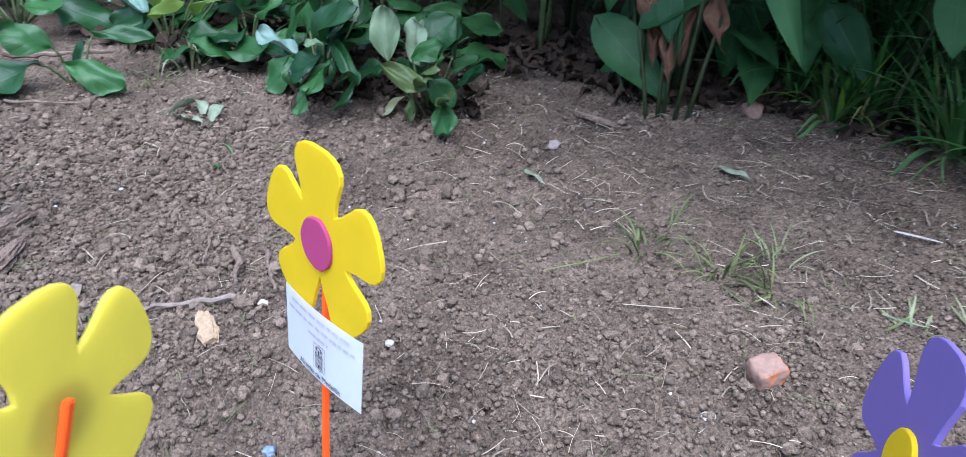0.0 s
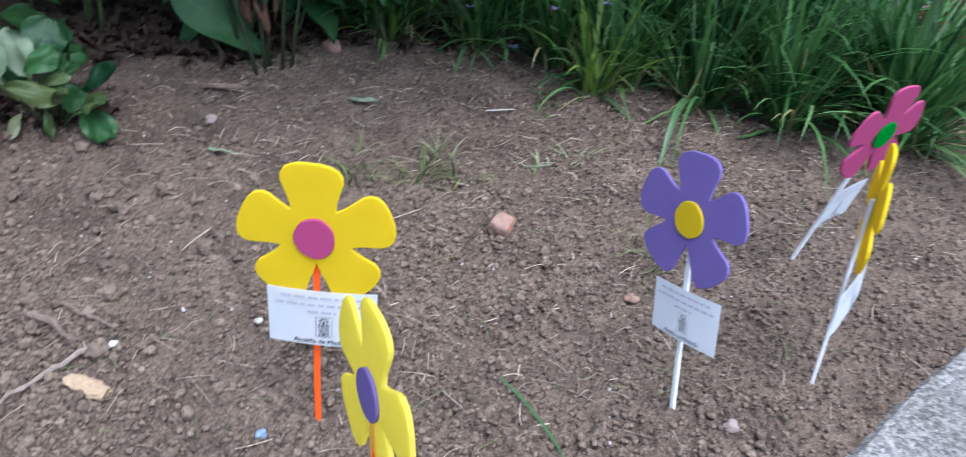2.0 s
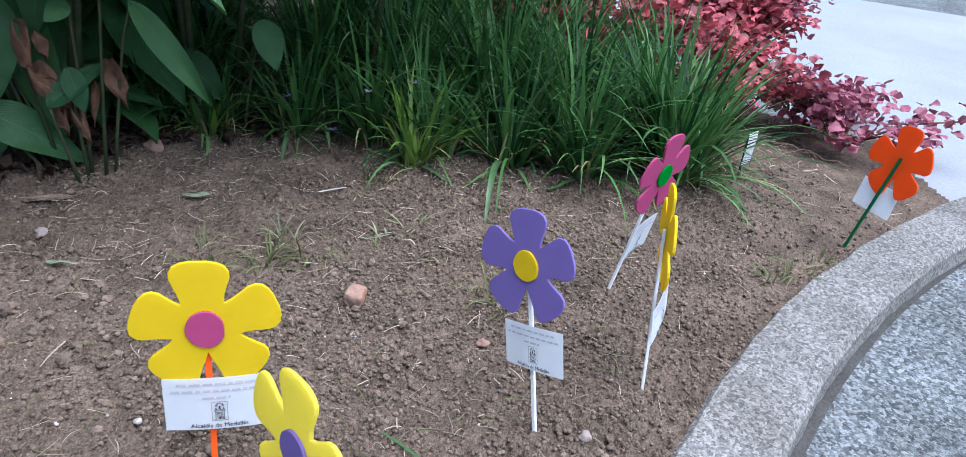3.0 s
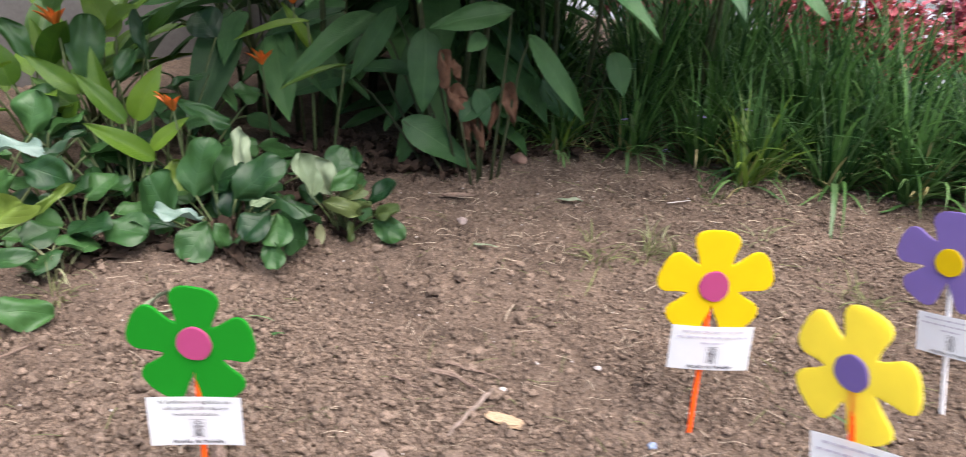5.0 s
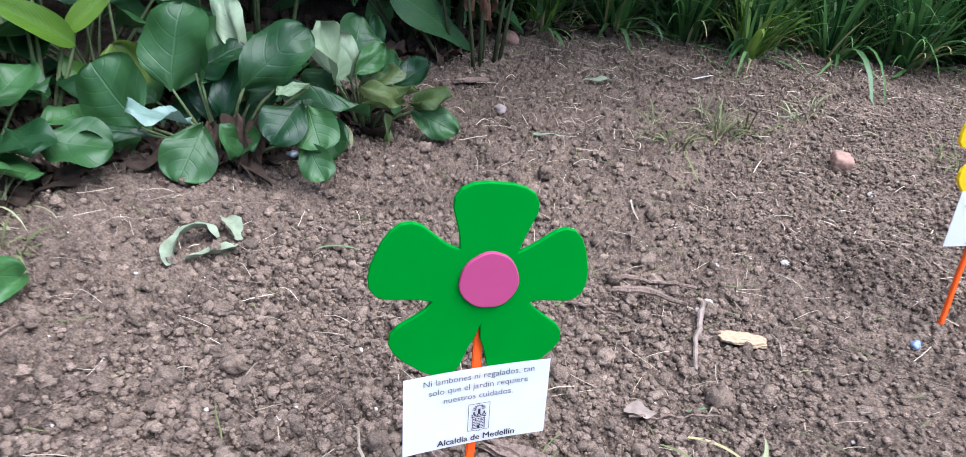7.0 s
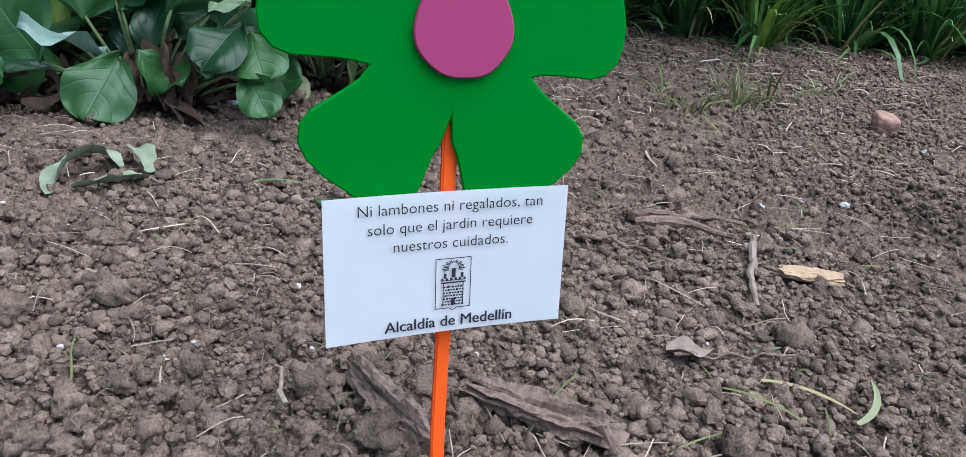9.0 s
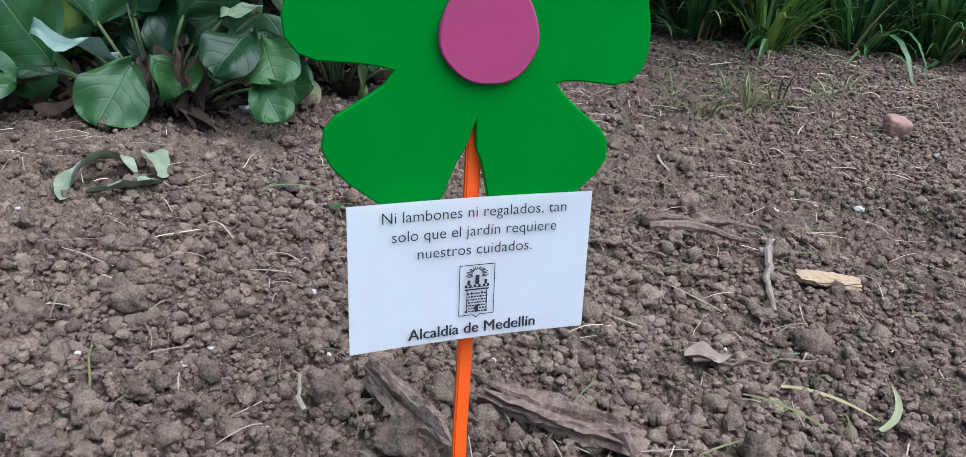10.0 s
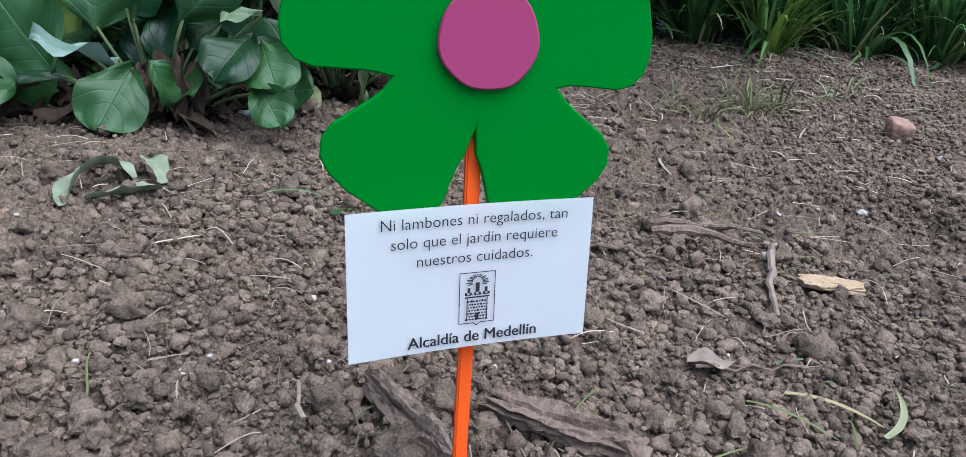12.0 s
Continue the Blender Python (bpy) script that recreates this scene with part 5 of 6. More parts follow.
red_shrub(2.35, 1.40, 700, 0.65, 0.32, 6, RED_LEAF, RED)
red_shrub(1.95, 1.25, 700, 0.62, 0.30, 7, RED_LEAF, RED)

# ---- debris on the soil ----
SETTLE = 0.0024  # litter lies on the tops of the crumbs


def on_soil(x, y, up=0.004):
    return Vector((x, y, ground_z(x, y) + up + SETTLE))


def stone(name, x, y, size, material, label, seed, flat=0.75):
    bm = bmesh.new()
    bmesh.ops.create_icosphere(bm, subdivisions=4 if material is CLOD else 3, radius=1.0)
    off = Vector((seed * 5.1, 2.0, seed))
    for v in bm.verts:
        d = v.co.normalized()
        v.co = d * (1.0 + 0.5 * noise.noise(d * 1.1 + off) + 0.12 * noise.noise(d * 4 + off))
        if material is CLOD:
            v.co *= 1.0 + 0.5 * (0.4 - noise.voronoi(d * 2.6 + off)[0][0]) + 0.1 * noise.noise(d * 9 + off)
        v.co.z *= flat
    ob = new(name, bm_mesh(name, bm, material, True))
    ob.matrix_basis = Matrix.Translation(on_soil(x, y, size * flat * 0.45)) @ pose(0, 0, 0, 0, 0, seed * 47) @ Matrix.Scale(size, 4)
    return tagged(ob, label, "stone")


def brick_piece(x, y, size):
    """A broken lump with worn corners and one fresh orange face."""
    bm = bmesh.new()
    bmesh.ops.create_icosphere(bm, subdivisions=4, radius=1.0)
    for v in bm.verts:
        d = v.co.normalized()
        k = max(abs(d.x), abs(d.y), abs(d.z)) ** 0.72
        v.co = d / k * (1.0 + 0.16 * noise.noise(d * 1.4 + Vector((4, 1, 2))) + 0.05 * noise.noise(d * 5.0))
    me = bm_mesh("brick_fragment", bm, RED_STONE, True)
    me.materials.append(BRICK)
    for p in me.polygons:
        if p.normal.dot(Vector((0.75, -0.62, 0.2))) + 0.12 * noise.noise(p.center * 3.0) > 0.66:
            p.material_index = 1
    ob = new("brick_fragment", me)
    ob.matrix_basis = Matrix.Translation(on_soil(x, y, size * 0.55)) @ pose(0, 0, 0, 6, -8, 12) @ Matrix.Diagonal((size, size * 0.9, size * 0.8, 1))
    return tagged(ob, "broken piece of orange brick caked with soil", "brick")


def twig(name, pts, radius, material, label, wobble=0.004, lift=0.006):
    rnd = random.Random(round(pts[0][0] * 1000))
    out = []
    for a, b in zip(pts, pts[1:]):
        for k in range(5):
            t = k / 5
            p = on_soil(a[0] + (b[0] - a[0]) * t, a[1] + (b[1] - a[1]) * t, lift + rnd.uniform(-0.3, 1) * wobble)
            out.append(p + Vector((rnd.uniform(-1, 1), rnd.uniform(-1, 1), 0)) * wobble * 0.5)
    out.append(on_soil(*pts[-1], lift))
    radii = [radius * (1.05 - 0.5 * k / len(out)) * rnd.uniform(0.65, 1.3) for k in range(len(out))]
    ob = new(name, mesh_of(name, *tube(out, radii, 7), material, smooth=False))
    return tagged(ob, label, "twig")


def wood_piece(name, a, b, width, thick, material, label, seed, tilt=0.0, ragged_by=1.0):
    """A split piece of wood or bark from a to b, ragged at the ends."""
    A, B = on_soil(*a), on_soil(*b)
    ln = (B - A).length
    verts, faces, n, m = [], [], 44, 30
    off = Vector((seed * 3.3, 0, 0))
    for i in range(n + 1):
        v = i / n
        w = width * 0.5 * (0.3 + 0.7 * math.sin(math.pi * (0.10 + 0.74 * v)) ** 0.7) * (1 + 0.25 * noise.noise(Vector((v * 5, seed, 1))))
        for k in range(m):
            ang = math.tau * k / m
            r = 1.0 + 0.55 * noise.noise(Vector((math.cos(ang) * 3.5, math.sin(ang) * 3.5, v * 1.2)) + off) + 0.2 * noise.noise(Vector((math.cos(ang) * 9, math.sin(ang) * 9, v * 2.0)) + off) - 0.5 * abs(noise.noise(Vector((math.cos(ang) * 6, math.sin(ang) * 6, v * 2.6)) + off * 2)) + 0.1 * noise.noise(Vector((ang * 3, v * 30, seed)))
            r = 1.0 + (r - 1.0) * ragged_by
            ragged = ragged_by * 0.30 * ln * noise.noise(Vector((math.cos(ang) * 3, math.sin(ang) * 3, seed + (v > 0.5)))) * (abs(v - 0.5) * 2) ** 4
            verts.append((math.cos(ang) * w * r, ln * (v - 0.5) + ragged, math.sin(ang) * thick * 0.5 * r + 0.12 * thick * noise.noise(Vector((k * 2.0, v * 9, seed)))))
    for i in range(n):
        for k in range(m):
            p, q = i * m + k, i * m + (k + 1) % m
            faces.append((p, q, q + m, p + m))
    faces += [tuple(range(m))[::-1], tuple(n * m + k for k in range(m))]
    ob = new(name, mesh_of(name, verts, faces, material, smooth=False))
    d = B - A
    ob.matrix_basis = Matrix.Translation((A + B) / 2 + Vector((0, 0, thick * 0.3))) @ rot_to(d, (math.sin(tilt), 0, 1))
    return tagged(ob, label, "wood")


def soil_leaf(name, x, y, length, az, pitch, material, label, ratio=0.5, arch=0.5, seed=0, up=0.006, wave=0.3):
    v, f, u = leaf_shape(length, length * ratio, lance_leaf, arch, 0.2, wave, seed, 3, 10)
    ob = new(name, mesh_of(name, v, f, material, uvs=u))
    a, p = radians(az), radians(pitch)
    d = Vector((math.cos(a) * math.cos(p), math.sin(a) * math.cos(p), math.sin(p)))
    ob.matrix_basis = Matrix.Translation(on_soil(x, y, up)) @ rot_to(d, (0.1, 0.1, 1))
    return tagged(ob, label, "leaf")


def curled_leaf(pts, width, material, seed):
    """A withered leaf curled over the soil along a bending line of x, y and height above the soil."""
    P = [on_soil(x, y, h) for x, y, h in pts]
    verts, faces, uvs, n = [], [], [], 4 * (len(P) - 1)
    for i in range(n + 1):
        t = i / n * (len(P) - 1)
        k = min(int(t), len(P) - 2)
        q0, q3 = P[max(k - 1, 0)], P[min(k + 2, len(P) - 1)]
        f = t - k
        c = 0.5 * (2 * P[k] + (P[k + 1] - q0) * f + (2 * q0 - 5 * P[k] + 4 * P[k + 1] - q3) * f * f + (3 * P[k] - q0 - 3 * P[k + 1] + q3) * f ** 3)
        v = i / n
        w = width * (0.25 + 0.75 * math.sin(math.pi * (0.08 + 0.86 * v))) * (1 + 0.4 * noise.noise(Vector((v * 6, seed, 0))))
        d = (P[k + 1] - P[k]).normalized()
        s = (d.cross(Vector((0.2, 0.1, 1))).normalized() + Vector((0, 0, 0.5 + 0.5 * math.sin(3 * v + seed)))).normalized()
        u = s.cross(d).normalized()
        for j in range(5):
            x = (j - 2) / 4
            verts.append(c + s * w * x + u * w * (1.1 * x * x + 0.18 * noise.noise(Vector((x * 3, v * 7, seed)))))
            uvs.append((0.5 + x, v))
        if i:
            b = 5 * i - 5
            faces += [(b + j, b + j + 1, b + j + 6, b + j + 5) for j in range(4)]
    return tagged(new("withered_leaf", mesh_of("withered_leaf", verts, faces, material, uvs=uvs)), "withered grey-green curled leaf on the soil", "leaf")


def cut_blade(pts, width, material, label, lift=0.006):
    """A blade of grass lying on the soil."""
    verts, faces, uvs, n = [], [], [], 12
    P = [on_soil(x, y, lift) for x, y in pts]
    if len(P) == 2:
        P.insert(1, (P[0] + P[1]) / 2 + Vector((0.004, 0.004, 0.006)))
    for i in range(n + 1):
        t = i / n
        c = P[0].lerp(P[1], t).lerp(P[1].lerp(P[2], t), t)
        d = (P[1].lerp(P[2], t) - P[0].lerp(P[1], t)).normalized()
        s = d.cross(Vector((0, 0, 1))).normalized() * width * 0.5 * (1 - abs(2 * t - 0.8) ** 3 * 0.45)
        verts += [c - s, c + Vector((0, 0, -width * 0.15)), c + s]
        uvs += [(0.1, t), (0.5, t), (0.9, t)]
        if i:
            b = 3 * i - 3
            faces += [(b, b + 1, b + 4, b + 3), (b + 1, b + 2, b + 5, b + 4)]
    return tagged(new("cut_grass", mesh_of("cut_grass", verts, faces, material, uvs=uvs)), label, "grass")


for n, (a, b) in enumerate([((1.72, -0.02), (1.98, -0.18)), ((1.80, -0.22), (2.05, -0.12)), ((1.70, -0.12), (1.95, -0.30)), ((1.85, -0.05), (1.78, -0.30))]):
    twig("twig", [a, ((a[0] + b[0]) / 2 + 0.02, (a[1] + b[1]) / 2 + 0.02), b], 0.0016, BARK, "dry sprawling stem under the red shrub", 0.008, 0.015)
brick_piece(0.620, 0.400, 0.0175)
stone("stone", 0.86, 1.08, 0.019, RED_STONE, "reddish stone at the foot of the canna", 2)
stone("stone", 0.18, 0.18, 0.011, PALE_STONE, "pale stone lying on the soil", 3)
stone("stone", 0.484, 0.95, 0.010, STONE, "small grey-brown stone on the soil", 4)
stone("stone", 0.286, 0.074, 0.009, STONE, "small grey-brown stone on the soil", 5)
stone("stone", 0.629, 0.172, 0.009, RED_STONE, "small reddish stone on the soil", 6)
stone("stone", 0.503, -0.037, 0.009, STONE, "small grey-brown stone on the soil", 7)
stone("clod", -0.291, 0.712, 0.014, CLOD, "large lump of soil beside the bark", 8)
stone("clod", -0.265, 0.905, 0.010, CLOD, "large lump of soil", 9)
stone("blue_fragment", 0.127, 0.317, 0.006, BLUE_BIT, "small blue plastic fragment on the soil", 10)
for n, (x, y, r) in enumerate([(-0.241, 0.948, 0.011), (-0.202, 0.938, 0.008), (-0.295, 0.97, 0.013), (-0.286, 0.841, 0.008), (-0.321, 0.859, 0.009), (-0.377, 0.862, 0.010),
                               (-0.373, 0.89, 0.008), (-0.316, 0.832, 0.007), (-0.281, 0.752, 0.007), (-0.19, 0.99, 0.009), (-0.12, 0.87, 0.008), (-0.33, 1.01, 0.010)]):
    stone("clod", x, y, r, CLOD, "large lump of soil", 20 + n, 0.8)
for n, (x, y, r) in enumerate([(-0.165, 0.846, 0.0035), (-0.265, 0.912, 0.003), (-0.285, 0.857, 0.003), (0.231, 0.464, 0.005), (0.543, 0.35, 0.007), (0.087, 0.54, 0.006)]):
    stone("white_fragment", x, y, r, PALE_STONE, "small white shell-like fragment on the soil", 50 + n, 0.5)
stone("white_fragment", 0.062, 0.543, 0.0075, PALE_STONE, "small white flake at the end of the stick", 57, 0.45)
stone("foil_scrap", 0.027, 1.385, 0.009, FOIL, "crumpled scrap of silver foil", 11, 0.6)
stone("foil_scrap", 0.146, 1.135, 0.009, FOIL, "crumpled scrap of silver foil", 12, 0.5)
wood_piece("wood_chip", (0.024, 0.519), (0.043, 0.474), 0.022, 0.009, CHIP, "split chip of pale fresh wood", 1, 0.0, 0.45)
wood_piece("bark_piece", (-0.252, 0.75), (-0.288, 0.686), 0.018, 0.022, BARK, "weathered brown piece of bark", 2)
wood_piece("bark_piece", (-0.234, 0.682), (-0.24, 0.602), 0.024, 0.018, BARK, "weathered brown piece of bark", 3)
wood_piece("wood_chip", (0.005, 0.247), (0.022, 0.222), 0.012, 0.006, CHIP, "small pale wood chip", 4, 0.0, 0.45)
wood_piece("wood_chip", (-0.555, 1.003), (-0.552, 0.993), 0.010, 0.004, PALE_STONE, "pale flake lying on the soil", 5)
wood_piece("wood_chip", (0.60, 1.02), (0.545, 1.06), 0.018, 0.006, BARK, "flat brown piece of bark", 6)
twig("twig", [(0.070, 0.545), (0.02, 0.542), (-0.042, 0.533)], 0.0034, GREY_LEAF, "bleached stick lying on the soil")
twig("twig", [(0.075, 0.645), (0.085, 0.60), (0.098, 0.556)], 0.0035, BARK, "thin brown twig on the soil")
twig("bark_strip", [(0.035, 0.640), (0.050, 0.605), (0.052, 0.560)], 0.0045, BARK, "dark strip of bark arching off the soil", 0.004, 0.012)
twig("twig", [(-0.002, 0.690), (0.002, 0.655), (0.003, 0.620)], 0.0018, BARK, "thin brown stick lying on the soil")
twig("twig", [(-0.144, 0.577), (-0.12, 0.54), (-0.098, 0.504)], 0.0014, BARK, "thin brown twig on the soil")
twig("twig", [(-0.296, 0.768), (-0.267, 0.793)], 0.0014, STRAW, "short dry straw stalk")
twig("twig", [(-0.52, 1.33), (-0.431, 1.335), (-0.33, 1.36)], 0.006, BARK, "bare brown branch among the bergenias", lift=0.02)
twig("twig", [(-0.446, 1.138), (-0.38, 1.13), (-0.304, 1.126)], 0.0025, BARK, "thin brown twig on the soil")
twig("plastic_straw", [(-0.535, 0.985), (-0.49, 0.966)], 0.0028, ROSE_STICK, "rose-coloured plastic stick on the soil", 0.0005)
twig("twig", [(0.22, 1.47), (0.05, 1.42), (-0.1, 1.36)], 0.003, BARK, "thin brown runner among the bergenias")
soil_leaf("fallen_leaf", -0.137, 0.585, 0.034, -70, 4, GREY_LEAF, "grey-brown fallen leaf on the soil", 0.6, 0.2, 1, 0.005)
curled_leaf([(-0.156, 1.082, 0.003), (-0.146, 1.092, 0.006), (-0.126, 1.098, 0.014), (-0.108, 1.092, 0.018), (-0.098, 1.080, 0.014), (-0.096, 1.070, 0.006)], 0.024, FADED_LEAF, 2)
curled_leaf([(-0.146, 1.074, 0.004), (-0.126, 1.060, 0.005), (-0.108, 1.048, 0.007), (-0.092, 1.044, 0.004)], 0.020, FADED_LEAF, 3)
curled_leaf([(-0.062, 1.086, 0.012), (-0.069, 1.074, 0.016), (-0.076, 1.064, 0.012), (-0.082, 1.056, 0.004)], 0.022, FADED_LEAF, 4)
soil_leaf("fallen_leaf", 0.73, 0.875, 0.06, -55, 4, FADED_LEAF, "pale fallen leaf on the soil", 0.35, 0.2, 5)
soil_leaf("fallen_leaf", 0.426, 0.87, 0.05, -60, 3, FADED_LEAF, "pale fallen leaf on the soil", 0.25, 0.2, 6)
soil_leaf("fallen_leaf", -0.045, 0.905, 0.022, -50, 10, BERGENIA, "small green leaf fragment", 0.5, 0.2, 7)
soil_leaf("withered_leaf", 0.205, 1.075, 0.065, 50, 40, YOUNG_BLADE, "withered yellow bergenia leaf", 0.3, 0.9, 8)
cut_blade([(-0.161, 0.546), (-0.176, 0.494)], 0.0026, DULL_GREEN, "cut green grass blade on the soil")
cut_blade([(-0.14, 0.524), (-0.128, 0.497), (-0.148, 0.468)], 0.0036, DRY_GRASS, "curling yellow-green grass blade")
cut_blade([(-0.167, 0.47), (-0.14, 0.452), (-0.112, 0.46)], 0.0042, YOUNG_BLADE, "pale folded grass blade", 0.01)
cut_blade([(0.371, 0.195), (0.36, 0.12), (0.318, 0.058)], 0.004, BRIGHT_GRASS, "cut green grass blade on the soil")
cut_blade([(-0.105, 0.531), (-0.098, 0.522), (-0.092, 0.514)], 0.003, BRIGHT_GRASS, "short cut grass blade on the soil")
cut_blade([(0.52, 0.64), (0.47, 0.62), (0.41, 0.60)], 0.003, DULL_GREEN, "pale wilted grass blade on the soil")
cut_blade([(0.304, 0.679), (0.27, 0.67), (0.244, 0.655)], 0.003, STRAW, "short dry straw on the soil")
cut_blade([(0.498, 0.528), (0.55, 0.525), (0.57, 0.52)], 0.002, STRAW, "short dry straw on the soil")
cut_blade([(0.79, 0.47), (0.83, 0.49), (0.85, 0.51)], 0.004, DULL_GREEN, "torn green leaf strip on the soil")
cut_blade([(0.80, 0.50), (0.82, 0.485), (0.84, 0.47)], 0.004, FADED_LEAF, "torn pale leaf strip on the soil")
cut_blade([(0.92, 0.69), (0.945, 0.675), (0.97, 0.655)], 0.006, PALE_STONE, "faded white grass blade on the soil")
cut_blade([(-0.045, 0.97), (-0.02, 0.93)], 0.003, BRIGHT_GRASS, "cut green grass blade on the soil")


def weed(x, y, count, height, seed):
    rnd = random.Random(seed)
    ob = new("weed", blade_mesh("weed", rnd, count, height, 0.06, rnd.choice((DULL_GREEN, DULL_GREEN, YOUNG_BLADE)), 0.34, 1.7))
    ob.matrix_basis = pose(x, y, ground_z(x, y))
    return tagged(ob, "small tuft of wilted thin weed", "weed", "weeds in the soil", "stuff")


for n, (x, y, c, h) in enumerate([(0.645, 0.60, 26, 0.08), (0.70, 0.55, 18, 0.07), (0.56, 0.66, 18, 0.07), (0.60, 0.70, 14, 0.06), (0.72, 0.62, 12, 0.06), (0.82, 0.47, 10, 0.05), (0.739, 0.19, 16, 0.07), (0.77, 0.24, 10, 0.06), (1.155, -0.245, 14, 0.06),
                                  (1.10, -0.21, 12, 0.05), (1.25, -0.27, 12, 0.04), (-0.18, 1.33, 26, 0.10), (-0.22, 1.25, 16, 0.07), (0.9, 0.45, 10, 0.05), (1.02, 0.62, 10, 0.05)]):
    weed(x, y, c, h, 90 + n)


def strands(name, count, seed, box, length, width, material, label):
    """Straw-like litter strewn over the soil."""
    rnd = random.Random(seed)
    verts, faces, uvs = [], [], []
    while count > 0:
        x, y = rnd.uniform(box[0], box[2]), rnd.uniform(box[1], box[3])
        if y < kerb_line(x) + 0.02 or x > bed_east(y) - 0.05:
            continue
        if rnd.random() > 0.45 + 0.9 * noise.noise(Vector((x * 4, y * 4, seed))):
            continue
        count -= 1
        a, ln, w = rnd.uniform(0, math.tau), length * rnd.uniform(0.25, 1.0) ** 1.4, width * rnd.uniform(0.4, 1.0)
        turn, hop, base, n = rnd.gauss(0, 0.12), rnd.uniform(0.0, 1.0) ** 3 * 0.007, len(verts), 5
        z0 = rnd.uniform(0.001, 0.006)
        for k in range(n + 1):
            t = k / n
            p = on_soil(x, y, z0 + hop * math.sin(math.pi * t))
            s = Vector((-math.sin(a), math.cos(a), 0)) * w * 0.5
            verts += [p - s, p + Vector((0, 0, w * 0.5)), p + s]
            uvs += [(0.1, t), (0.5, t), (0.9, t)]
            if k:
                b = base + 3 * k - 3
                faces += [(b, b + 1, b + 4, b + 3), (b + 1, b + 2, b + 5, b + 4)]
            x += math.cos(a) * ln / n
            y += math.sin(a) * ln / n
            a += turn / n + rnd.gauss(0, 0.09)
    return tagged(new(name, mesh_of(name, verts, faces, material, uvs=uvs)), label, "litter", kind="stuff")


strands("straw_litter", 2000, 1, (-0.8, -0.15, 1.5, 1.4), 0.045, 0.0011, STRAW, "dry straw and root litter strewn over the soil")
strands("straw_litter", 460, 2, (0.3, 0.1, 1.3, 1.2), 0.05, 0.0018, STRAW, "dry straw and root litter strewn over the soil")
strands("straw_litter", 130, 8, (0.75, 0.35, 1.25, 1.1), 0.03, 0.0030, STRAW, "dry straw and root litter strewn over the soil")
strands("straw_litter", 160, 9, (1.5, -0.45, 2.1, 0.1), 0.06, 0.0025, STRAW, "dry straw and root litter strewn over the soil")
strands("root_litter", 900, 4, (-0.6, 0.1, 0.9, 1.3), 0.04, 0.0009, BARK, "thin brown roots strewn over the soil")
strands("grass_cuttings", 420, 3, (-0.6, -0.1, 1.4, 1.3), 0.06, 0.0014, DULL_GREEN, "green grass cuttings strewn over the soil")



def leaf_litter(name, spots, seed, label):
    """Rotting leaves dropped under the plants, dark to deepen the shade there. spots: x, y, reach, count."""
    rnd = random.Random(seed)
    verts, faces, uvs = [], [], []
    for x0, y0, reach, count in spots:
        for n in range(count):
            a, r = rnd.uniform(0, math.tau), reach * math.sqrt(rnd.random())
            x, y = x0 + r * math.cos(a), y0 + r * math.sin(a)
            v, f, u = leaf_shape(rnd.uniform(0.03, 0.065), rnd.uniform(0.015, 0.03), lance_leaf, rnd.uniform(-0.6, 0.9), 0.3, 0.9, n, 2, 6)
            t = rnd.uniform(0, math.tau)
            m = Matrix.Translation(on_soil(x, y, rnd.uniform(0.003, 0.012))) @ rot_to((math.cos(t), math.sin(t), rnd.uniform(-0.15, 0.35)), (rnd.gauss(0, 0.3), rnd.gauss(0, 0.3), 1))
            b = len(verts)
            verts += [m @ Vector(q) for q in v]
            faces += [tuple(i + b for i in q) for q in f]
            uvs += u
    return tagged(new(name, mesh_of(name, verts, faces, SHADE_HUMUS, uvs=uvs)), label, "litter", kind="stuff")


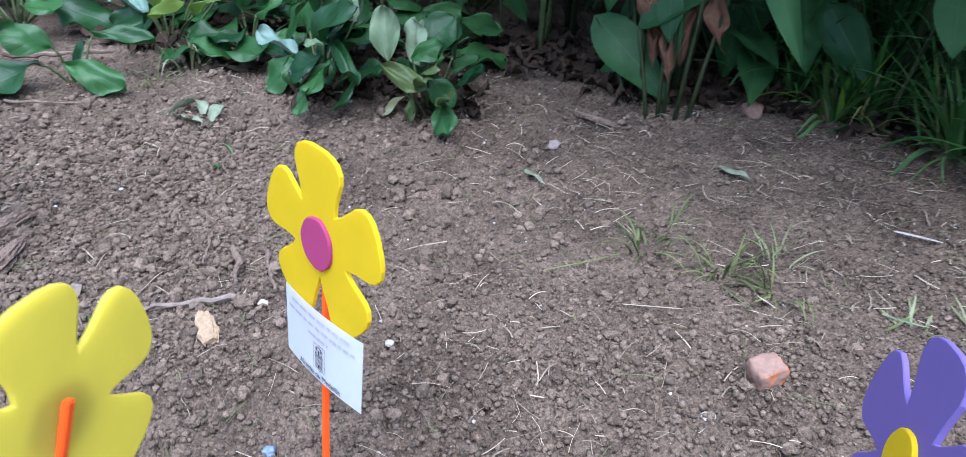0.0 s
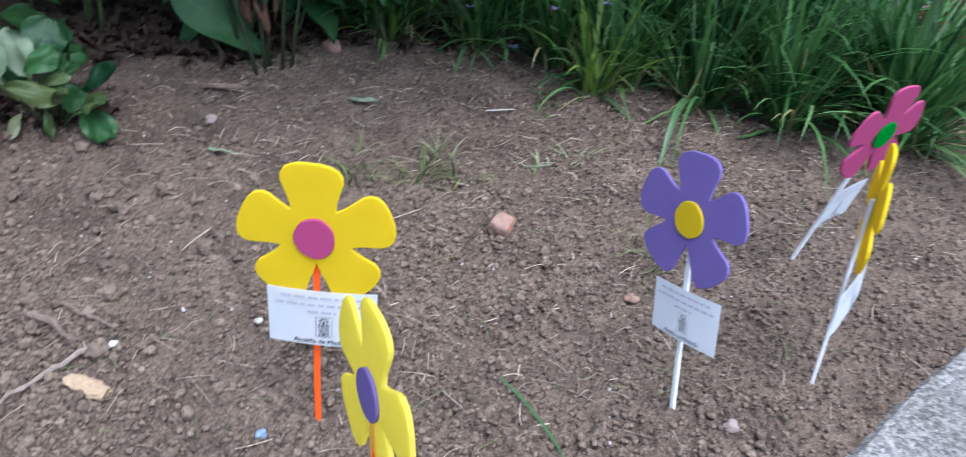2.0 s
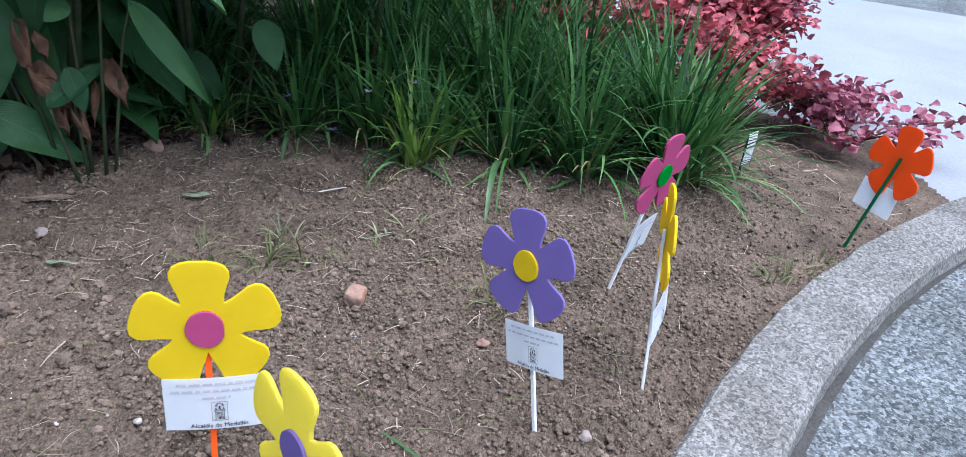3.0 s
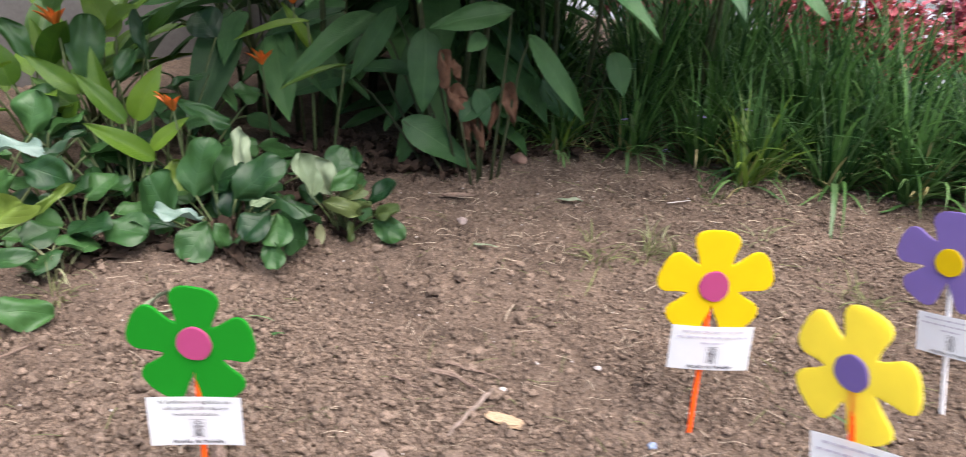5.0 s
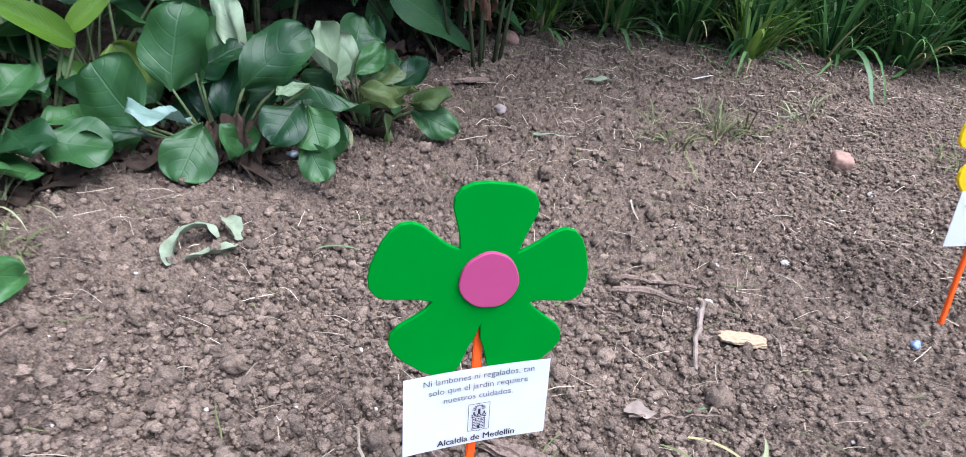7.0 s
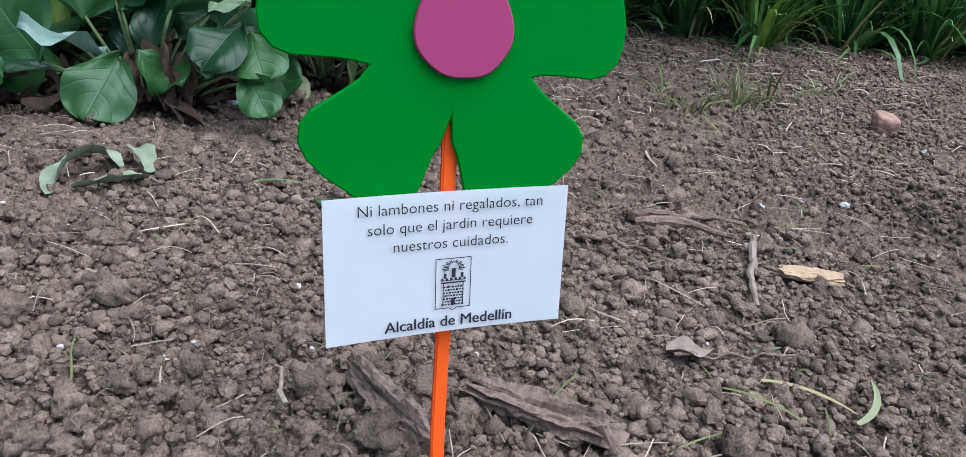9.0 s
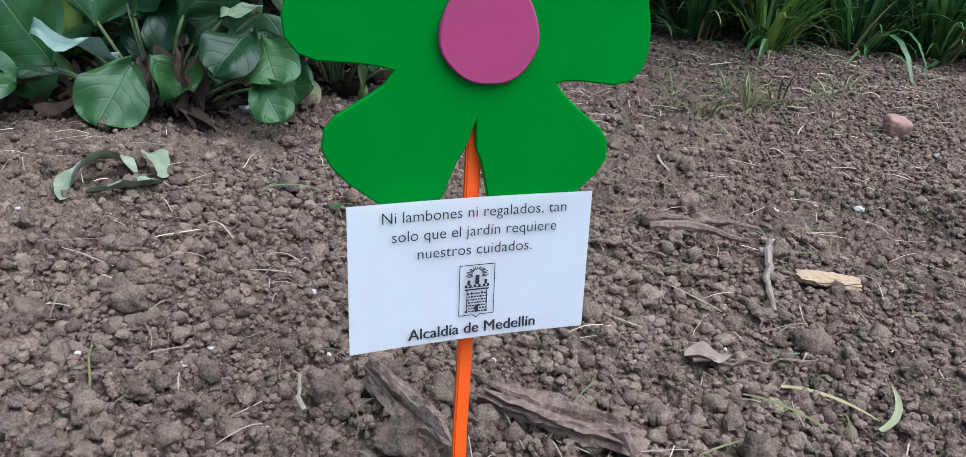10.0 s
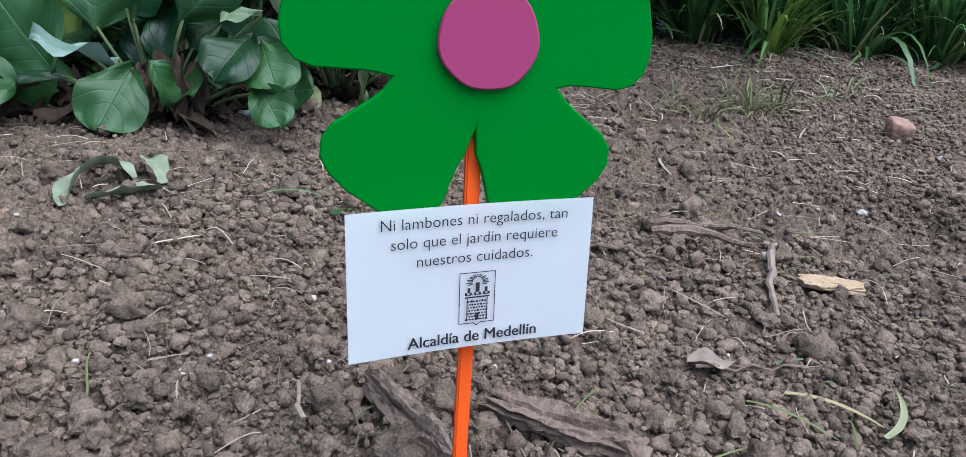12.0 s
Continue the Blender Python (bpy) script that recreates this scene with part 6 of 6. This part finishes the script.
leaf_litter("leaf_litter", [(0.11, 1.24, 0.10, 90), (0.30, 1.14, 0.07, 50), (0.20, 1.35, 0.14, 110), (-0.05, 1.48, 0.18, 140), (-0.28, 1.54, 0.12, 80)], 1, "rotting leaves under the bergenias, darkened to deepen the shade")
leaf_litter("leaf_litter", [(0.72, 1.24, 0.14, 120), (0.55, 1.42, 0.18, 140), (0.92, 1.20, 0.14, 110), (1.10, 1.06, 0.10, 60)], 2, "rotting leaves under the cannas, darkened to deepen the shade")

# ---- crumbs of soil ----
SMALL, MEDIUM, LARGE = clod_shapes(1, 14), clod_shapes(2, 10), clod_shapes(3, 8)
build_clods("soil_crumbs", crumb_spots(26000, 0.0010, 0.0040, 1, (-0.45, 0.42, 0.10, 1.02)), SMALL, "loose small crumbs of brown soil", CLOD, False)
build_clods("soil_crumbs", crumb_spots(13000, 0.0014, 0.0044, 5, (-0.85, -0.2, 1.5, 1.4)), SMALL, "loose small crumbs of brown soil", CLOD)
build_clods("soil_crumbs", crumb_spots(12000, 0.0012, 0.0042, 6, (0.2, -0.2, 1.1, 0.60)), SMALL, "loose small crumbs of brown soil", CLOD)
build_clods("soil_clods", crumb_spots(2200, 0.0022, 0.0068, 2, (-0.6, 0.2, 0.7, 1.2)), MEDIUM, "loose clods of brown soil", CLOD, False)
build_clods("soil_crumbs", crumb_spots(6000, 0.0016, 0.0046, 14, (-0.25, -0.10, 0.75, 0.48)), SMALL, "loose small crumbs of brown soil", CLOD)
build_clods("soil_crumbs", crumb_spots(4000, 0.0018, 0.0048, 15, (0.8, -0.45, 1.7, 0.7)), SMALL, "loose small crumbs of brown soil", CLOD)
build_clods("soil_clods", crumb_spots(2600, 0.0022, 0.0064, 12, (-0.46, 0.46, 0.02, 1.06)), MEDIUM, "loose clods of brown soil", CLOD)
build_clods("soil_clods", crumb_spots(1000, 0.0028, 0.0075, 3, (-0.85, -0.15, 1.4, 1.4)), MEDIUM, "loose clods of brown soil", CLOD, False)
build_clods("soil_clods", crumb_spots(330, 0.0045, 0.0115, 7, (-0.5, 0.35, 0.35, 1.15)), LARGE, "loose lumpy clods of brown soil", CLOD)
build_clods("soil_crumbs", kerb_spots(900), SMALL, "crumbs of soil strewn along the kerb", CLOD)
build_clods("grit", crumb_spots(500, 0.0009, 0.0026, 9, (-0.7, -0.1, 1.2, 1.3)), SMALL, "pale grit and shell bits in the soil", PALE_STONE)
